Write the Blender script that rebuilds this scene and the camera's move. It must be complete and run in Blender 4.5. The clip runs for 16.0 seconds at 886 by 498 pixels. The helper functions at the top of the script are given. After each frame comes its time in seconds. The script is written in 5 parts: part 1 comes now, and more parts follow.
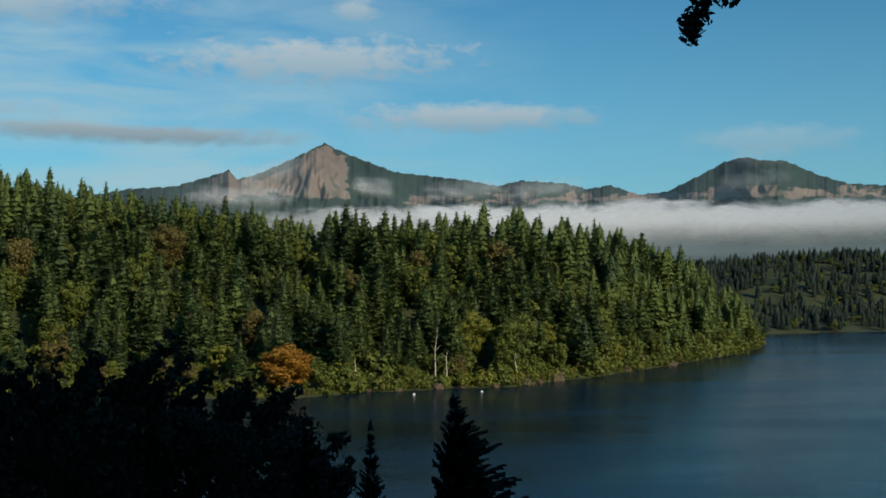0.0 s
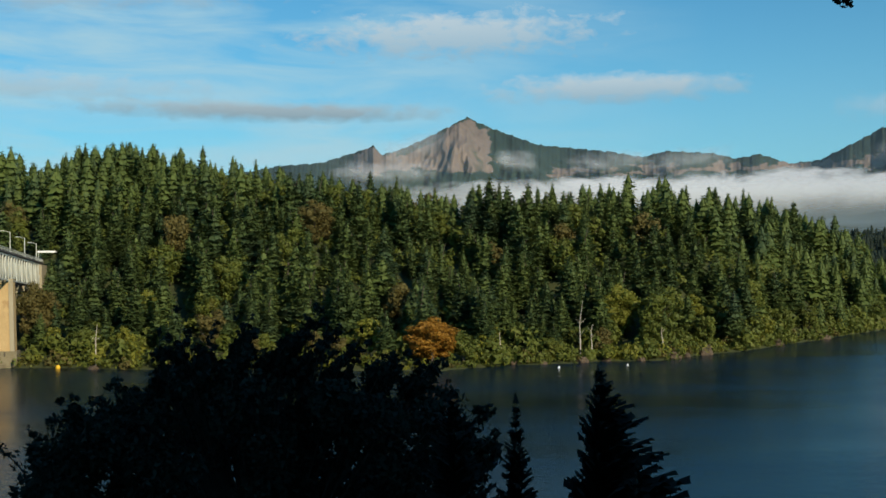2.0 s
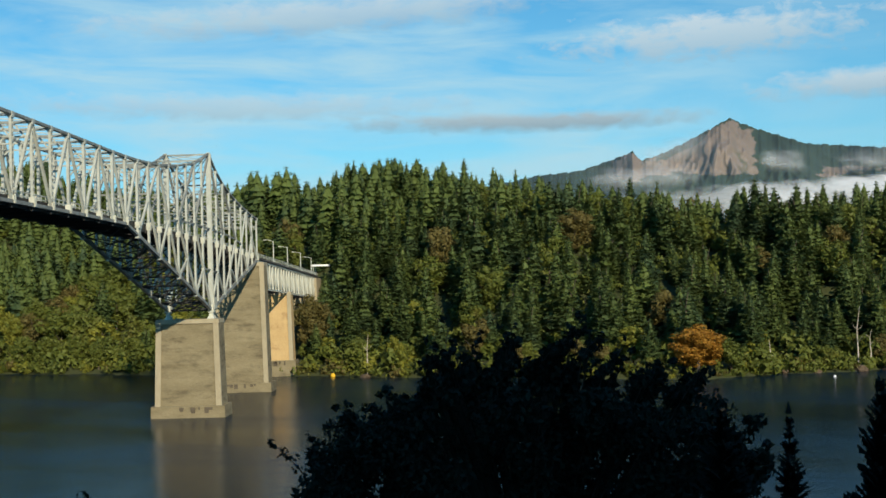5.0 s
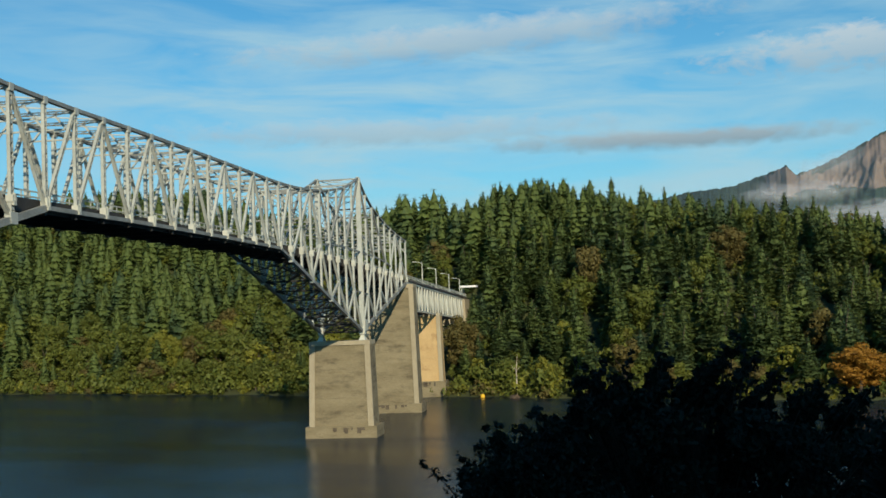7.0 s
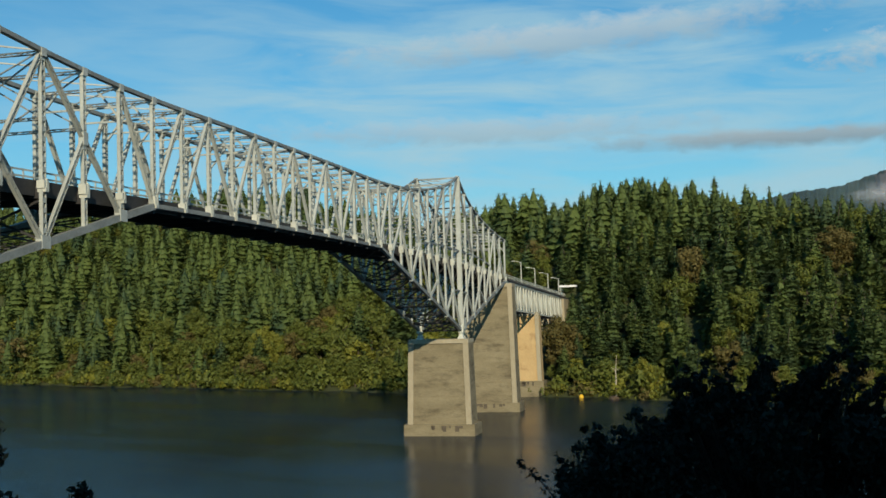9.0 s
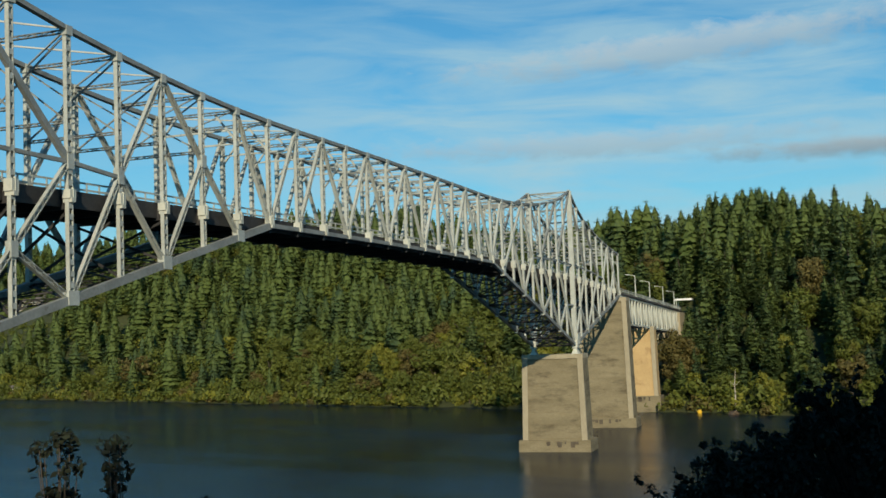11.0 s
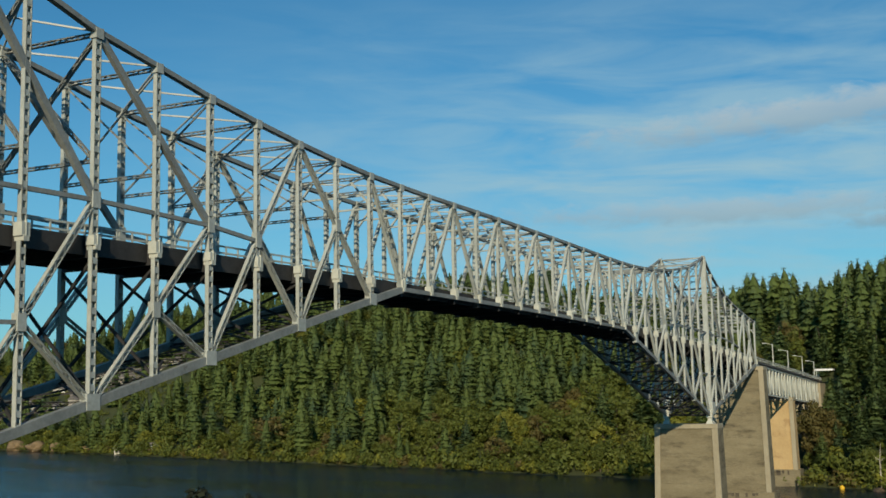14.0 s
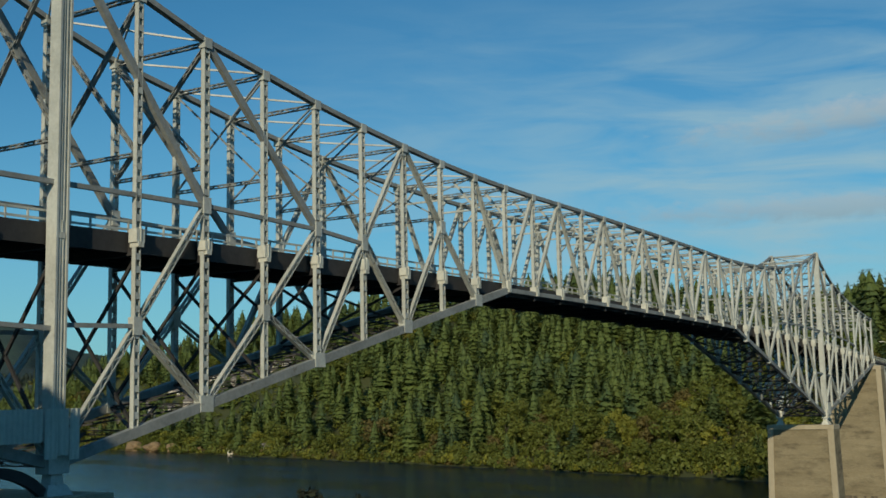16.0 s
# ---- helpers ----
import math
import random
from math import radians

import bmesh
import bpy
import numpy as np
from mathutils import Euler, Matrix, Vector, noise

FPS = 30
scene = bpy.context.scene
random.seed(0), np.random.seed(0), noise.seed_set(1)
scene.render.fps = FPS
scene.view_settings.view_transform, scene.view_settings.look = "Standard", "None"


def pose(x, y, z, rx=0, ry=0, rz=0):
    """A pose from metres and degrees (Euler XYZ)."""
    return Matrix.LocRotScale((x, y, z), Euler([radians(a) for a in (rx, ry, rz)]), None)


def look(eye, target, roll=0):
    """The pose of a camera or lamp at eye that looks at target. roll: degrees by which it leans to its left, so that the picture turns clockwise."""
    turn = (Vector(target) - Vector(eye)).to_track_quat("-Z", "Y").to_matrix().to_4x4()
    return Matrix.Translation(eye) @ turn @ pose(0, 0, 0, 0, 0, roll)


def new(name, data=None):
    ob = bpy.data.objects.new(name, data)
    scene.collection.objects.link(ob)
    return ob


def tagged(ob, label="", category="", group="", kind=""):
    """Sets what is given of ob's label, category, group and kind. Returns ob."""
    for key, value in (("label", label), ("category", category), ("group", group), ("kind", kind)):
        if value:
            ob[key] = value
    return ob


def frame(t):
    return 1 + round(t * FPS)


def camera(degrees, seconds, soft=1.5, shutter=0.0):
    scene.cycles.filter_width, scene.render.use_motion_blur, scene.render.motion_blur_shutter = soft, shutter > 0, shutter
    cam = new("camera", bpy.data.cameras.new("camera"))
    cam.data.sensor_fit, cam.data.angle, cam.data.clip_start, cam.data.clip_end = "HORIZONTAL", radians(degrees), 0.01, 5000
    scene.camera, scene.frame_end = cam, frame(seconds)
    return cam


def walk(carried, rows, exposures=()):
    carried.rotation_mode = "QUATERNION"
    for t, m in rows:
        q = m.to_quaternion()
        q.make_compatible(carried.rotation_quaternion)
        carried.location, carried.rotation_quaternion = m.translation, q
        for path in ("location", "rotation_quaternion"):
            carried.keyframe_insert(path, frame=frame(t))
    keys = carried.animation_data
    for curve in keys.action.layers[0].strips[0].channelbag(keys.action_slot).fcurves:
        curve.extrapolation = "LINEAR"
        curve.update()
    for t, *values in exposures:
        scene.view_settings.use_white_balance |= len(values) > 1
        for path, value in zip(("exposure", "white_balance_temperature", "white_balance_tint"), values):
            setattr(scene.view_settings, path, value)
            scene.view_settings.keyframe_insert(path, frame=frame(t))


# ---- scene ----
# ---- camera: a hand-held pan from one spot on the near bank ----
cam = camera(42.0, 16.0, soft=1.6)
EYE = (0.0, 0.0, 30.45)
ROWS = [  # seconds, yaw, pitch, roll
    (0.0, 0.00, 2.10, 0.19), (0.5, 2.33, 1.69, 0.22), (1.0, 4.23, 1.84, 0.53), (1.5, 5.47, 1.00, 0.64),
    (2.0, 7.13, 0.82, 0.53), (2.5, 9.05, 1.32, 0.60), (3.0, 11.73, 1.62, 0.88), (3.5, 14.11, 1.32, 1.33),
    (4.0, 15.02, 1.36, 1.51), (4.5, 17.39, 1.75, 1.26), (5.0, 20.04, 1.47, 1.58), (5.2, 21.17, 1.61, 1.67),
    (7.3, 27.96, 2.83, 1.87), (7.5, 28.32, 2.93, 1.61), (8.0, 29.41, 3.18, 1.49), (8.5, 30.57, 3.51, 0.91),
    (9.0, 32.28, 2.84, 1.58), (9.2, 32.71, 3.08, 1.82), (11.3, 38.34, 4.06, 2.04), (11.5, 38.48, 4.51, 1.89),
    (12.0, 39.78, 5.32, 1.81), (12.5, 41.35, 6.12, 1.81), (13.0, 42.59, 6.62, 1.70), (13.5, 43.53, 7.30, 1.56),
    (14.0, 44.29, 7.18, 1.05), (14.5, 45.40, 7.41, 0.91), (15.0, 46.84, 7.16, 1.30), (15.5, 47.95, 7.04, 1.53),
    (16.0, 49.55, 7.33, 1.20),
]
walk(cam, [(t, pose(*EYE, 90 + pitch, roll, yaw)) for t, yaw, pitch, roll in ROWS], exposures=[(0.0, -0.36), (1.0, -0.27), (2.0, -0.12), (3.5, 0.02), (5.0, 0.04), (7.5, -0.18), (9.0, -0.21), (12.5, -0.26), (14.5, -0.42), (16.0, -0.5)])

# ---- world and sun ----
SUN_AZ, SUN_EL = -141.0, 22.0          # degrees to the left of +y, degrees up
sun_way = Vector((-math.sin(radians(SUN_AZ)) * math.cos(radians(SUN_EL)), math.cos(radians(SUN_AZ)) * math.cos(radians(SUN_EL)), math.sin(radians(SUN_EL))))
sun_data = bpy.data.lights.new("sun", "SUN")
sun_data.energy, sun_data.angle, sun_data.color = 4.8, radians(0.6), (1.0, 0.86, 0.62)
sun = new("sun", sun_data)
sun.matrix_world = look(sun_way * 300, (0, 0, 0))

world = bpy.data.worlds.new("sky")
scene.world = world
world.use_nodes = True
wt = world.node_tree
wt.nodes.clear()


def node(tree, kind, **values):
    n = tree.nodes.new(kind)
    for key, value in values.items():
        n.inputs[key.replace("_", " ")].default_value = value
    return n


def calc(tree, op, a, b=None, c=None, clamp=False):
    """One Math node; a, b and c are sockets or numbers."""
    n = tree.nodes.new("ShaderNodeMath")
    n.operation, n.use_clamp = op, clamp
    for i, v in enumerate((a, b, c)):
        if v is None:
            continue
        if isinstance(v, (int, float)):
            n.inputs[i].default_value = v
        else:
            tree.links.new(v, n.inputs[i])
    return n.outputs[0]


def blend(tree, fac, a, b):
    """A colour mix; fac, a and b are sockets or values."""
    n = tree.nodes.new("ShaderNodeMix")
    n.data_type = "RGBA"
    for i, v in ((0, fac), (6, a), (7, b)):
        if isinstance(v, (int, float)):
            n.inputs[i].default_value = v
        elif isinstance(v, tuple):
            n.inputs[i].default_value = (*v, 1)
        else:
            tree.links.new(v, n.inputs[i])
    return n.outputs[2]


def sky_world():
    t = wt
    sky = t.nodes.new("ShaderNodeTexSky")
    sky.sky_type, sky.sun_disc = "NISHITA", False
    sky.sun_elevation, sky.sun_rotation = radians(SUN_EL), radians(-SUN_AZ)
    sky.air_density, sky.dust_density, sky.ozone_density = 1.0, 0.1, 4.0
    tc = t.nodes.new("ShaderNodeTexCoord")
    sep = t.nodes.new("ShaderNodeSeparateXYZ")
    t.links.new(tc.outputs["Generated"], sep.inputs[0])
    x, y, z = sep.outputs
    az = calc(t, "MULTIPLY", calc(t, "ARCTAN2", calc(t, "MULTIPLY", x, -1.0), y), 57.2958)
    el = calc(t, "MULTIPLY", calc(t, "ARCSINE", z), 57.2958)
    flat = t.nodes.new("ShaderNodeCombineXYZ")
    t.links.new(calc(t, "MULTIPLY", az, 0.10), flat.inputs[0])
    t.links.new(calc(t, "ADD", calc(t, "MULTIPLY", el, 0.55), calc(t, "MULTIPLY", az, -0.012)), flat.inputs[1])
    wisp = node(t, "ShaderNodeTexNoise", Scale=1.1, Detail=6.0, Roughness=0.55, Distortion=0.5)
    t.links.new(flat.outputs[0], wisp.inputs["Vector"])
    fine = t.nodes.new("ShaderNodeCombineXYZ")
    t.links.new(calc(t, "MULTIPLY", az, 0.55), fine.inputs[0])
    t.links.new(calc(t, "MULTIPLY", el, 1.1), fine.inputs[1])
    puff = node(t, "ShaderNodeTexNoise", Scale=1.4, Detail=7.0, Roughness=0.6, Distortion=0.3)
    t.links.new(fine.outputs[0], puff.inputs["Vector"])
    wispy, puffy = wisp.outputs[0], puff.outputs[0]
    # a pale band of haze along the horizon
    haze = calc(t, "MULTIPLY", calc(t, "POWER", calc(t, "SUBTRACT", 1.0, calc(t, "DIVIDE", calc(t, "ABSOLUTE", el), 17.0), clamp=True), 1.4), 0.66)
    gain = t.nodes.new("ShaderNodeMix")
    gain.data_type, gain.blend_type = "RGBA", "MULTIPLY"
    gain.inputs[0].default_value, gain.inputs[7].default_value = 1.0, SKY_GAIN
    t.links.new(sky.outputs[0], gain.inputs[6])
    colour = blend(t, haze, gain.outputs[2], SKY_HAZE)
    # thin veil, mostly to the left of the peak
    side = calc(t, "MULTIPLY", calc(t, "DIVIDE", calc(t, "ADD", az, 6.0), 20.0, clamp=True), calc(t, "DIVIDE", calc(t, "SUBTRACT", 62.0, az), 26.0, clamp=True))
    low = calc(t, "DIVIDE", calc(t, "SUBTRACT", 21.0, el), 9.0, clamp=True)
    veil = calc(t, "MULTIPLY", calc(t, "DIVIDE", calc(t, "SUBTRACT", wispy, 0.34), 0.30, clamp=True), calc(t, "MULTIPLY", side, low))
    colour = blend(t, calc(t, "MULTIPLY", veil, 0.78), colour, SKY_VEIL)
    # single clouds: azimuth, elevation, half width, half height, lean, puffiness, strength, grey
    for a0, e0, wa, we, lean, rag, strong, tone in CLOUDS:
        da = calc(t, "DIVIDE", calc(t, "SUBTRACT", az, a0), wa)
        de = calc(t, "DIVIDE", calc(t, "SUBTRACT", calc(t, "SUBTRACT", el, e0), calc(t, "MULTIPLY", calc(t, "SUBTRACT", az, a0), lean)), we)
        gap = calc(t, "SQRT", calc(t, "ADD", calc(t, "MULTIPLY", da, da), calc(t, "MULTIPLY", de, de)))
        body = calc(t, "SUBTRACT", calc(t, "ADD", calc(t, "MULTIPLY", calc(t, "SUBTRACT", puffy, 0.5), rag), 0.92), gap)
        thick = calc(t, "MULTIPLY", calc(t, "DIVIDE", body, 0.6, clamp=True), strong)
        # the underside is greyer than the sunlit top
        top = calc(t, "ADD", calc(t, "MULTIPLY", de, 0.5), 0.5, clamp=True)
        lit = blend(t, top, tuple(v * tone for v in CLOUD_UNDER), tuple(v * min(1.0, tone + 0.05) for v in CLOUD_TOP))
        colour = blend(t, thick, colour, lit)
    bg = node(t, "ShaderNodeBackground", Strength=0.106)
    out = t.nodes.new("ShaderNodeOutputWorld")
    t.links.new(colour, bg.inputs[0])
    t.links.new(bg.outputs[0], out.inputs[0])


SKY_GAIN = (0.44, 1.0, 1.08, 1.0)
SKY_HAZE, SKY_VEIL = (2.9, 5.8, 7.2), (4.2, 6.4, 7.3)
CLOUD_TOP, CLOUD_UNDER = (6.4, 7.1, 7.3), (2.6, 4.2, 5.3)
CLOUDS = [
    (6.3, 11.3, 8.5, 1.35, -0.02, 2.2, 0.80, 1.05),
    (4.3, 13.8, 1.5, 0.7, 0.0, 1.6, 0.7, 1.1),
    (-1.5, 8.6, 7.5, 0.95, 0.0, 1.3, 0.85, 0.95),
    (15.5, 7.6, 11.5, 0.62, 0.01, 1.1, 0.85, 0.66),
    (25.0, 13.0, 14.0, 1.1, -0.06, 1.5, 0.65, 0.95),
    (30.0, 8.6, 14.0, 0.8, 0.0, 1.5, 0.5, 0.9),
    (-16.0, 7.2, 5.0, 0.9, 0.0, 1.5, 0.35, 1.0),
]
sky_world()


# ---- materials ----
def surface(name, dark, light, scale, fine, rough=0.85, metal=0.0, bump=0.3, bump_size=0.05, third=None, third_scale=0.1, third_amount=0.5, third_soft=0.12, stretch=(1, 1, 1), per_thing=0.0, island=0.0, soft_light=0.0):
    """A worn surface: two noises in metres, an optional third colour in large patches, relief, and a shift from thing to thing."""
    m = bpy.data.materials.new(name)
    m.use_nodes = True
    t = m.node_tree
    bsdf = t.nodes["Principled BSDF"]
    geo = t.nodes.new("ShaderNodeNewGeometry")
    mp = t.nodes.new("ShaderNodeMapping")
    mp.inputs["Scale"].default_value = stretch
    t.links.new(geo.outputs["Position"], mp.inputs[0])
    n1 = node(t, "ShaderNodeTexNoise", Scale=scale, Detail=4.0, Roughness=0.6)
    n2 = node(t, "ShaderNodeTexNoise", Scale=fine, Detail=5.0, Roughness=0.65)
    for n in (n1, n2):
        t.links.new(mp.outputs[0], n.inputs["Vector"])
    mixed = calc(t, "ADD", calc(t, "MULTIPLY", n1.outputs[0], 0.6), calc(t, "MULTIPLY", n2.outputs[0], 0.4))
    if per_thing:
        info = t.nodes.new("ShaderNodeObjectInfo")
        mixed = calc(t, "ADD", mixed, calc(t, "MULTIPLY", calc(t, "SUBTRACT", info.outputs["Random"], 0.5), per_thing))
    if island:
        mixed = calc(t, "ADD", mixed, calc(t, "MULTIPLY", calc(t, "SUBTRACT", geo.outputs["Random Per Island"], 0.5), island))
    fac = calc(t, "DIVIDE", calc(t, "SUBTRACT", mixed, 0.3), 0.4, clamp=True)
    colour = blend(t, fac, dark, light)
    if third:
        n3 = node(t, "ShaderNodeTexNoise", Scale=third_scale, Detail=6.0, Roughness=0.7)
        t.links.new(mp.outputs[0], n3.inputs["Vector"])
        patch = calc(t, "DIVIDE", calc(t, "SUBTRACT", n3.outputs[0], 1.0 - third_amount), third_soft, clamp=True)
        colour = blend(t, patch, colour, third)
    t.links.new(colour, bsdf.inputs["Base Color"])
    bsdf.inputs["Roughness"].default_value = rough
    bsdf.inputs["Metallic"].default_value = metal
    if bump:
        b = node(t, "ShaderNodeBump", Strength=bump, Distance=bump_size)
        t.links.new(n2.outputs[0], b.inputs["Height"])
        t.links.new(b.outputs[0], bsdf.inputs["Normal"])
    if soft_light:   # thin leaves let light through
        tr = t.nodes.new("ShaderNodeBsdfTranslucent")
        t.links.new(colour, tr.inputs[0])
        ms = t.nodes.new("ShaderNodeMixShader")
        ms.inputs[0].default_value = soft_light
        t.links.new(bsdf.outputs[0], ms.inputs[1])
        t.links.new(tr.outputs[0], ms.inputs[2])
        t.links.new(ms.outputs[0], t.nodes["Material Output"].inputs[0])
    return m


NEEDLES = surface("fir_needles", (0.034, 0.064, 0.015), (0.108, 0.152, 0.032), 0.055, 0.5, rough=0.75, bump=0.0, per_thing=0.24, island=0.12, soft_light=0.22, third=(0.040, 0.076, 0.030), third_scale=0.035, third_amount=0.48, third_soft=0.12)
# haze and shade are put into this colour, bluer and darker than nearer firs
NEEDLES_HAZED = surface("hazed_distant_needles", (0.012, 0.026, 0.022), (0.030, 0.050, 0.034), 0.02, 0.3, rough=0.8, bump=0.0, island=0.3, soft_light=0.15)
LEAF_GREEN = surface("green_leaves", (0.064, 0.090, 0.012), (0.150, 0.174, 0.021), 0.06, 0.8, rough=0.7, bump=0.0, island=0.16, soft_light=0.24, third=(0.110, 0.100, 0.020), third_scale=0.03, third_amount=0.42, third_soft=0.1)
LEAF_YELLOW = surface("yellow_leaves", (0.125, 0.140, 0.012), (0.225, 0.225, 0.024), 0.1, 1.0, rough=0.7, bump=0.0, island=0.16, soft_light=0.24)
LEAF_RUST = surface("russet_leaves", (0.085, 0.078, 0.018), (0.150, 0.118, 0.028), 0.1, 1.0, rough=0.75, bump=0.0, island=0.16, soft_light=0.22)
LEAF_ORANGE = surface("orange_leaves", (0.26, 0.125, 0.012), (0.44, 0.23, 0.025), 0.3, 1.8, rough=0.7, bump=0.0, island=0.25, soft_light=0.35)
# near foliage is blackened: the bank's shade is put into both colours
LEAF_SHADED = surface("shade_dark_bank_leaves", (0.006, 0.010, 0.005), (0.018, 0.026, 0.010), 1.5, 9.0, rough=0.9, bump=0.0, island=0.4)
NEEDLES_SHADED = surface("shade_dark_bank_needles", (0.005, 0.008, 0.005), (0.013, 0.019, 0.010), 1.5, 9.0, rough=0.9, bump=0.0, island=0.4)
BARK = surface("bark", (0.05, 0.04, 0.03), (0.14, 0.11, 0.085), 0.6, 6.0, bump=0.5, stretch=(1, 1, 0.2))
BARK_PALE = surface("bleached_wood", (0.34, 0.30, 0.24), (0.55, 0.50, 0.42), 0.6, 5.0, bump=0.4, stretch=(1, 1, 0.2))
SOIL = surface("forest_soil", (0.030, 0.040, 0.012), (0.066, 0.078, 0.022), 0.05, 0.7, bump=0.6, bump_size=0.4, third=(0.05, 0.06, 0.018), third_scale=0.03, third_amount=0.5)
ROCK = surface("bank_rock", (0.05, 0.036, 0.024), (0.145, 0.105, 0.068), 0.4, 2.5, bump=0.7, bump_size=0.3)
BLUFF = surface("bare_sandy_earth", (0.13, 0.09, 0.045), (0.26, 0.185, 0.095), 0.2, 1.5, bump=0.6, bump_size=0.3)
STEEL = surface("grey_bridge_paint", (0.29, 0.315, 0.29), (0.54, 0.575, 0.53), 0.35, 3.5, rough=0.5, bump=0.2, bump_size=0.02, third=(0.165, 0.15, 0.12), third_scale=1.3, third_amount=0.40, third_soft=0.2)
# bridge paint with shade put into its colour; the brown patches are wear
STEEL_SHADED = surface("shaded_weathered_paint", (0.14, 0.155, 0.15), (0.33, 0.35, 0.33), 0.35, 3.0, rough=0.6, bump=0.2, bump_size=0.02, third=(0.12, 0.10, 0.08), third_scale=1.1, third_amount=0.42, third_soft=0.2)
STEEL_PALE = surface("pale_plate_paint", (0.40, 0.42, 0.37), (0.62, 0.64, 0.56), 0.3, 3.0, rough=0.6, bump=0.15, bump_size=0.01, third=(0.36, 0.28, 0.20), third_scale=0.9, third_amount=0.34)
# coloured almost black to stand in for the shade under the deck
STEEL_DEEP_SHADE = surface("deep_shade_steel", (0.013, 0.013, 0.013), (0.045, 0.044, 0.043), 0.4, 3.0, rough=0.7, bump=0.2, bump_size=0.01)
CONCRETE = surface("weathered_concrete", (0.155, 0.130, 0.075), (0.285, 0.248, 0.155), 0.12, 1.6, rough=0.9, bump=0.35, bump_size=0.05, third=(0.080, 0.065, 0.040), third_scale=0.16, third_amount=0.50, third_soft=0.22, stretch=(1, 1, 3.2))
CONCRETE_PALE = surface("pale_concrete_edge", (0.28, 0.245, 0.165), (0.42, 0.375, 0.265), 0.2, 2.0, rough=0.9, bump=0.3, bump_size=0.04, third=(0.30, 0.26, 0.18), third_scale=0.3, third_amount=0.4, stretch=(1, 1, 0.4))
CONCRETE_WARM = surface("ochre_concrete", (0.42, 0.29, 0.13), (0.58, 0.42, 0.21), 0.15, 1.6, rough=0.9, bump=0.3, bump_size=0.05, third=(0.34, 0.22, 0.10), third_scale=0.2, third_amount=0.42)
STAIN = surface("damp_concrete_streaks", (0.06, 0.05, 0.035), (0.14, 0.115, 0.08), 0.6, 3.0, rough=0.85, bump=0.2)
DECKING = surface("road_surface", (0.05, 0.05, 0.05), (0.09, 0.088, 0.085), 0.4, 4.0, rough=0.9, bump=0.2, bump_size=0.01)
WHITE = surface("white_paint", (0.70, 0.70, 0.68), (0.84, 0.84, 0.82), 0.5, 4.0, rough=0.5, bump=0.05)
YELLOW = surface("yellow_paint", (0.70, 0.42, 0.02), (0.82, 0.52, 0.03), 1.0, 5.0, rough=0.5, bump=0.05)
ROOF = surface("grey_roofing", (0.09, 0.085, 0.08), (0.24, 0.22, 0.20), 0.5, 3.0, rough=0.9, bump=0.2)
SIDING = surface("pale_house_siding", (0.42, 0.38, 0.32), (0.70, 0.66, 0.58), 0.03, 2.0, rough=0.8, bump=0.1, per_thing=0.6)
PANE = surface("dark_window_glass", (0.02, 0.025, 0.03), (0.05, 0.06, 0.07), 0.5, 3.0, rough=0.08, bump=0.0)


def water_material():
    m = bpy.data.materials.new("river_water")
    m.use_nodes = True
    t = m.node_tree
    bsdf = t.nodes["Principled BSDF"]
    geo = t.nodes.new("ShaderNodeNewGeometry")
    heights = []
    for size, stretch, amount in ((0.045, (1.0, 1.0, 1), 1.0), (0.35, (1.0, 1.0, 1), 0.5), (1.4, (1.0, 1.0, 1), 0.2)):
        mp = t.nodes.new("ShaderNodeMapping")
        mp.inputs["Scale"].default_value = stretch
        t.links.new(geo.outputs["Position"], mp.inputs[0])
        n = node(t, "ShaderNodeTexNoise", Scale=size, Detail=4.0, Roughness=0.55)
        t.links.new(mp.outputs[0], n.inputs["Vector"])
        heights.append(calc(t, "MULTIPLY", n.outputs[0], amount))
    # calm and ruffled stretches lie in bands across the stream
    mp = t.nodes.new("ShaderNodeMapping")
    mp.inputs["Scale"].default_value = (0.006, 0.022, 1)
    t.links.new(geo.outputs["Position"], mp.inputs[0])
    band = node(t, "ShaderNodeTexNoise", Scale=1.0, Detail=4.0, Roughness=0.6)
    t.links.new(mp.outputs[0], band.inputs["Vector"])
    ruffled = calc(t, "DIVIDE", calc(t, "SUBTRACT", band.outputs[0], 0.38), 0.25, clamp=True)
    b = node(t, "ShaderNodeBump", Distance=0.6)
    t.links.new(calc(t, "ADD", calc(t, "MULTIPLY", ruffled, 0.22), 0.16), b.inputs["Strength"])
    t.links.new(calc(t, "ADD", calc(t, "ADD", heights[0], heights[1]), heights[2]), b.inputs["Height"])
    t.links.new(b.outputs[0], bsdf.inputs["Normal"])
    t.links.new(calc(t, "ADD", calc(t, "MULTIPLY", ruffled, 0.08), 0.15), bsdf.inputs["Roughness"])
    t.links.new(blend(t, ruffled, (0.004, 0.013, 0.020), (0.004, 0.020, 0.040)), bsdf.inputs["Base Color"])
    bsdf.inputs["IOR"].default_value = 1.33
    bsdf.inputs["Specular IOR Level"].default_value = 0.105
    bsdf.inputs["Specular Tint"].default_value = (0.66, 0.86, 1.0, 1.0)
    return m


WATER = water_material()


# ---- mesh helpers ----
def mesh_of(name, verts, faces, *mats, index=None, smooth=False):
    me = bpy.data.meshes.new(name)
    me.from_pydata([tuple(v) for v in verts], [], [tuple(f) for f in faces])
    for m in mats:
        me.materials.append(m)
    if index is not None:
        me.polygons.foreach_set("material_index", index)
    if smooth:
        me.polygons.foreach_set("use_smooth", [True] * len(me.polygons))
    me.update()
    return me


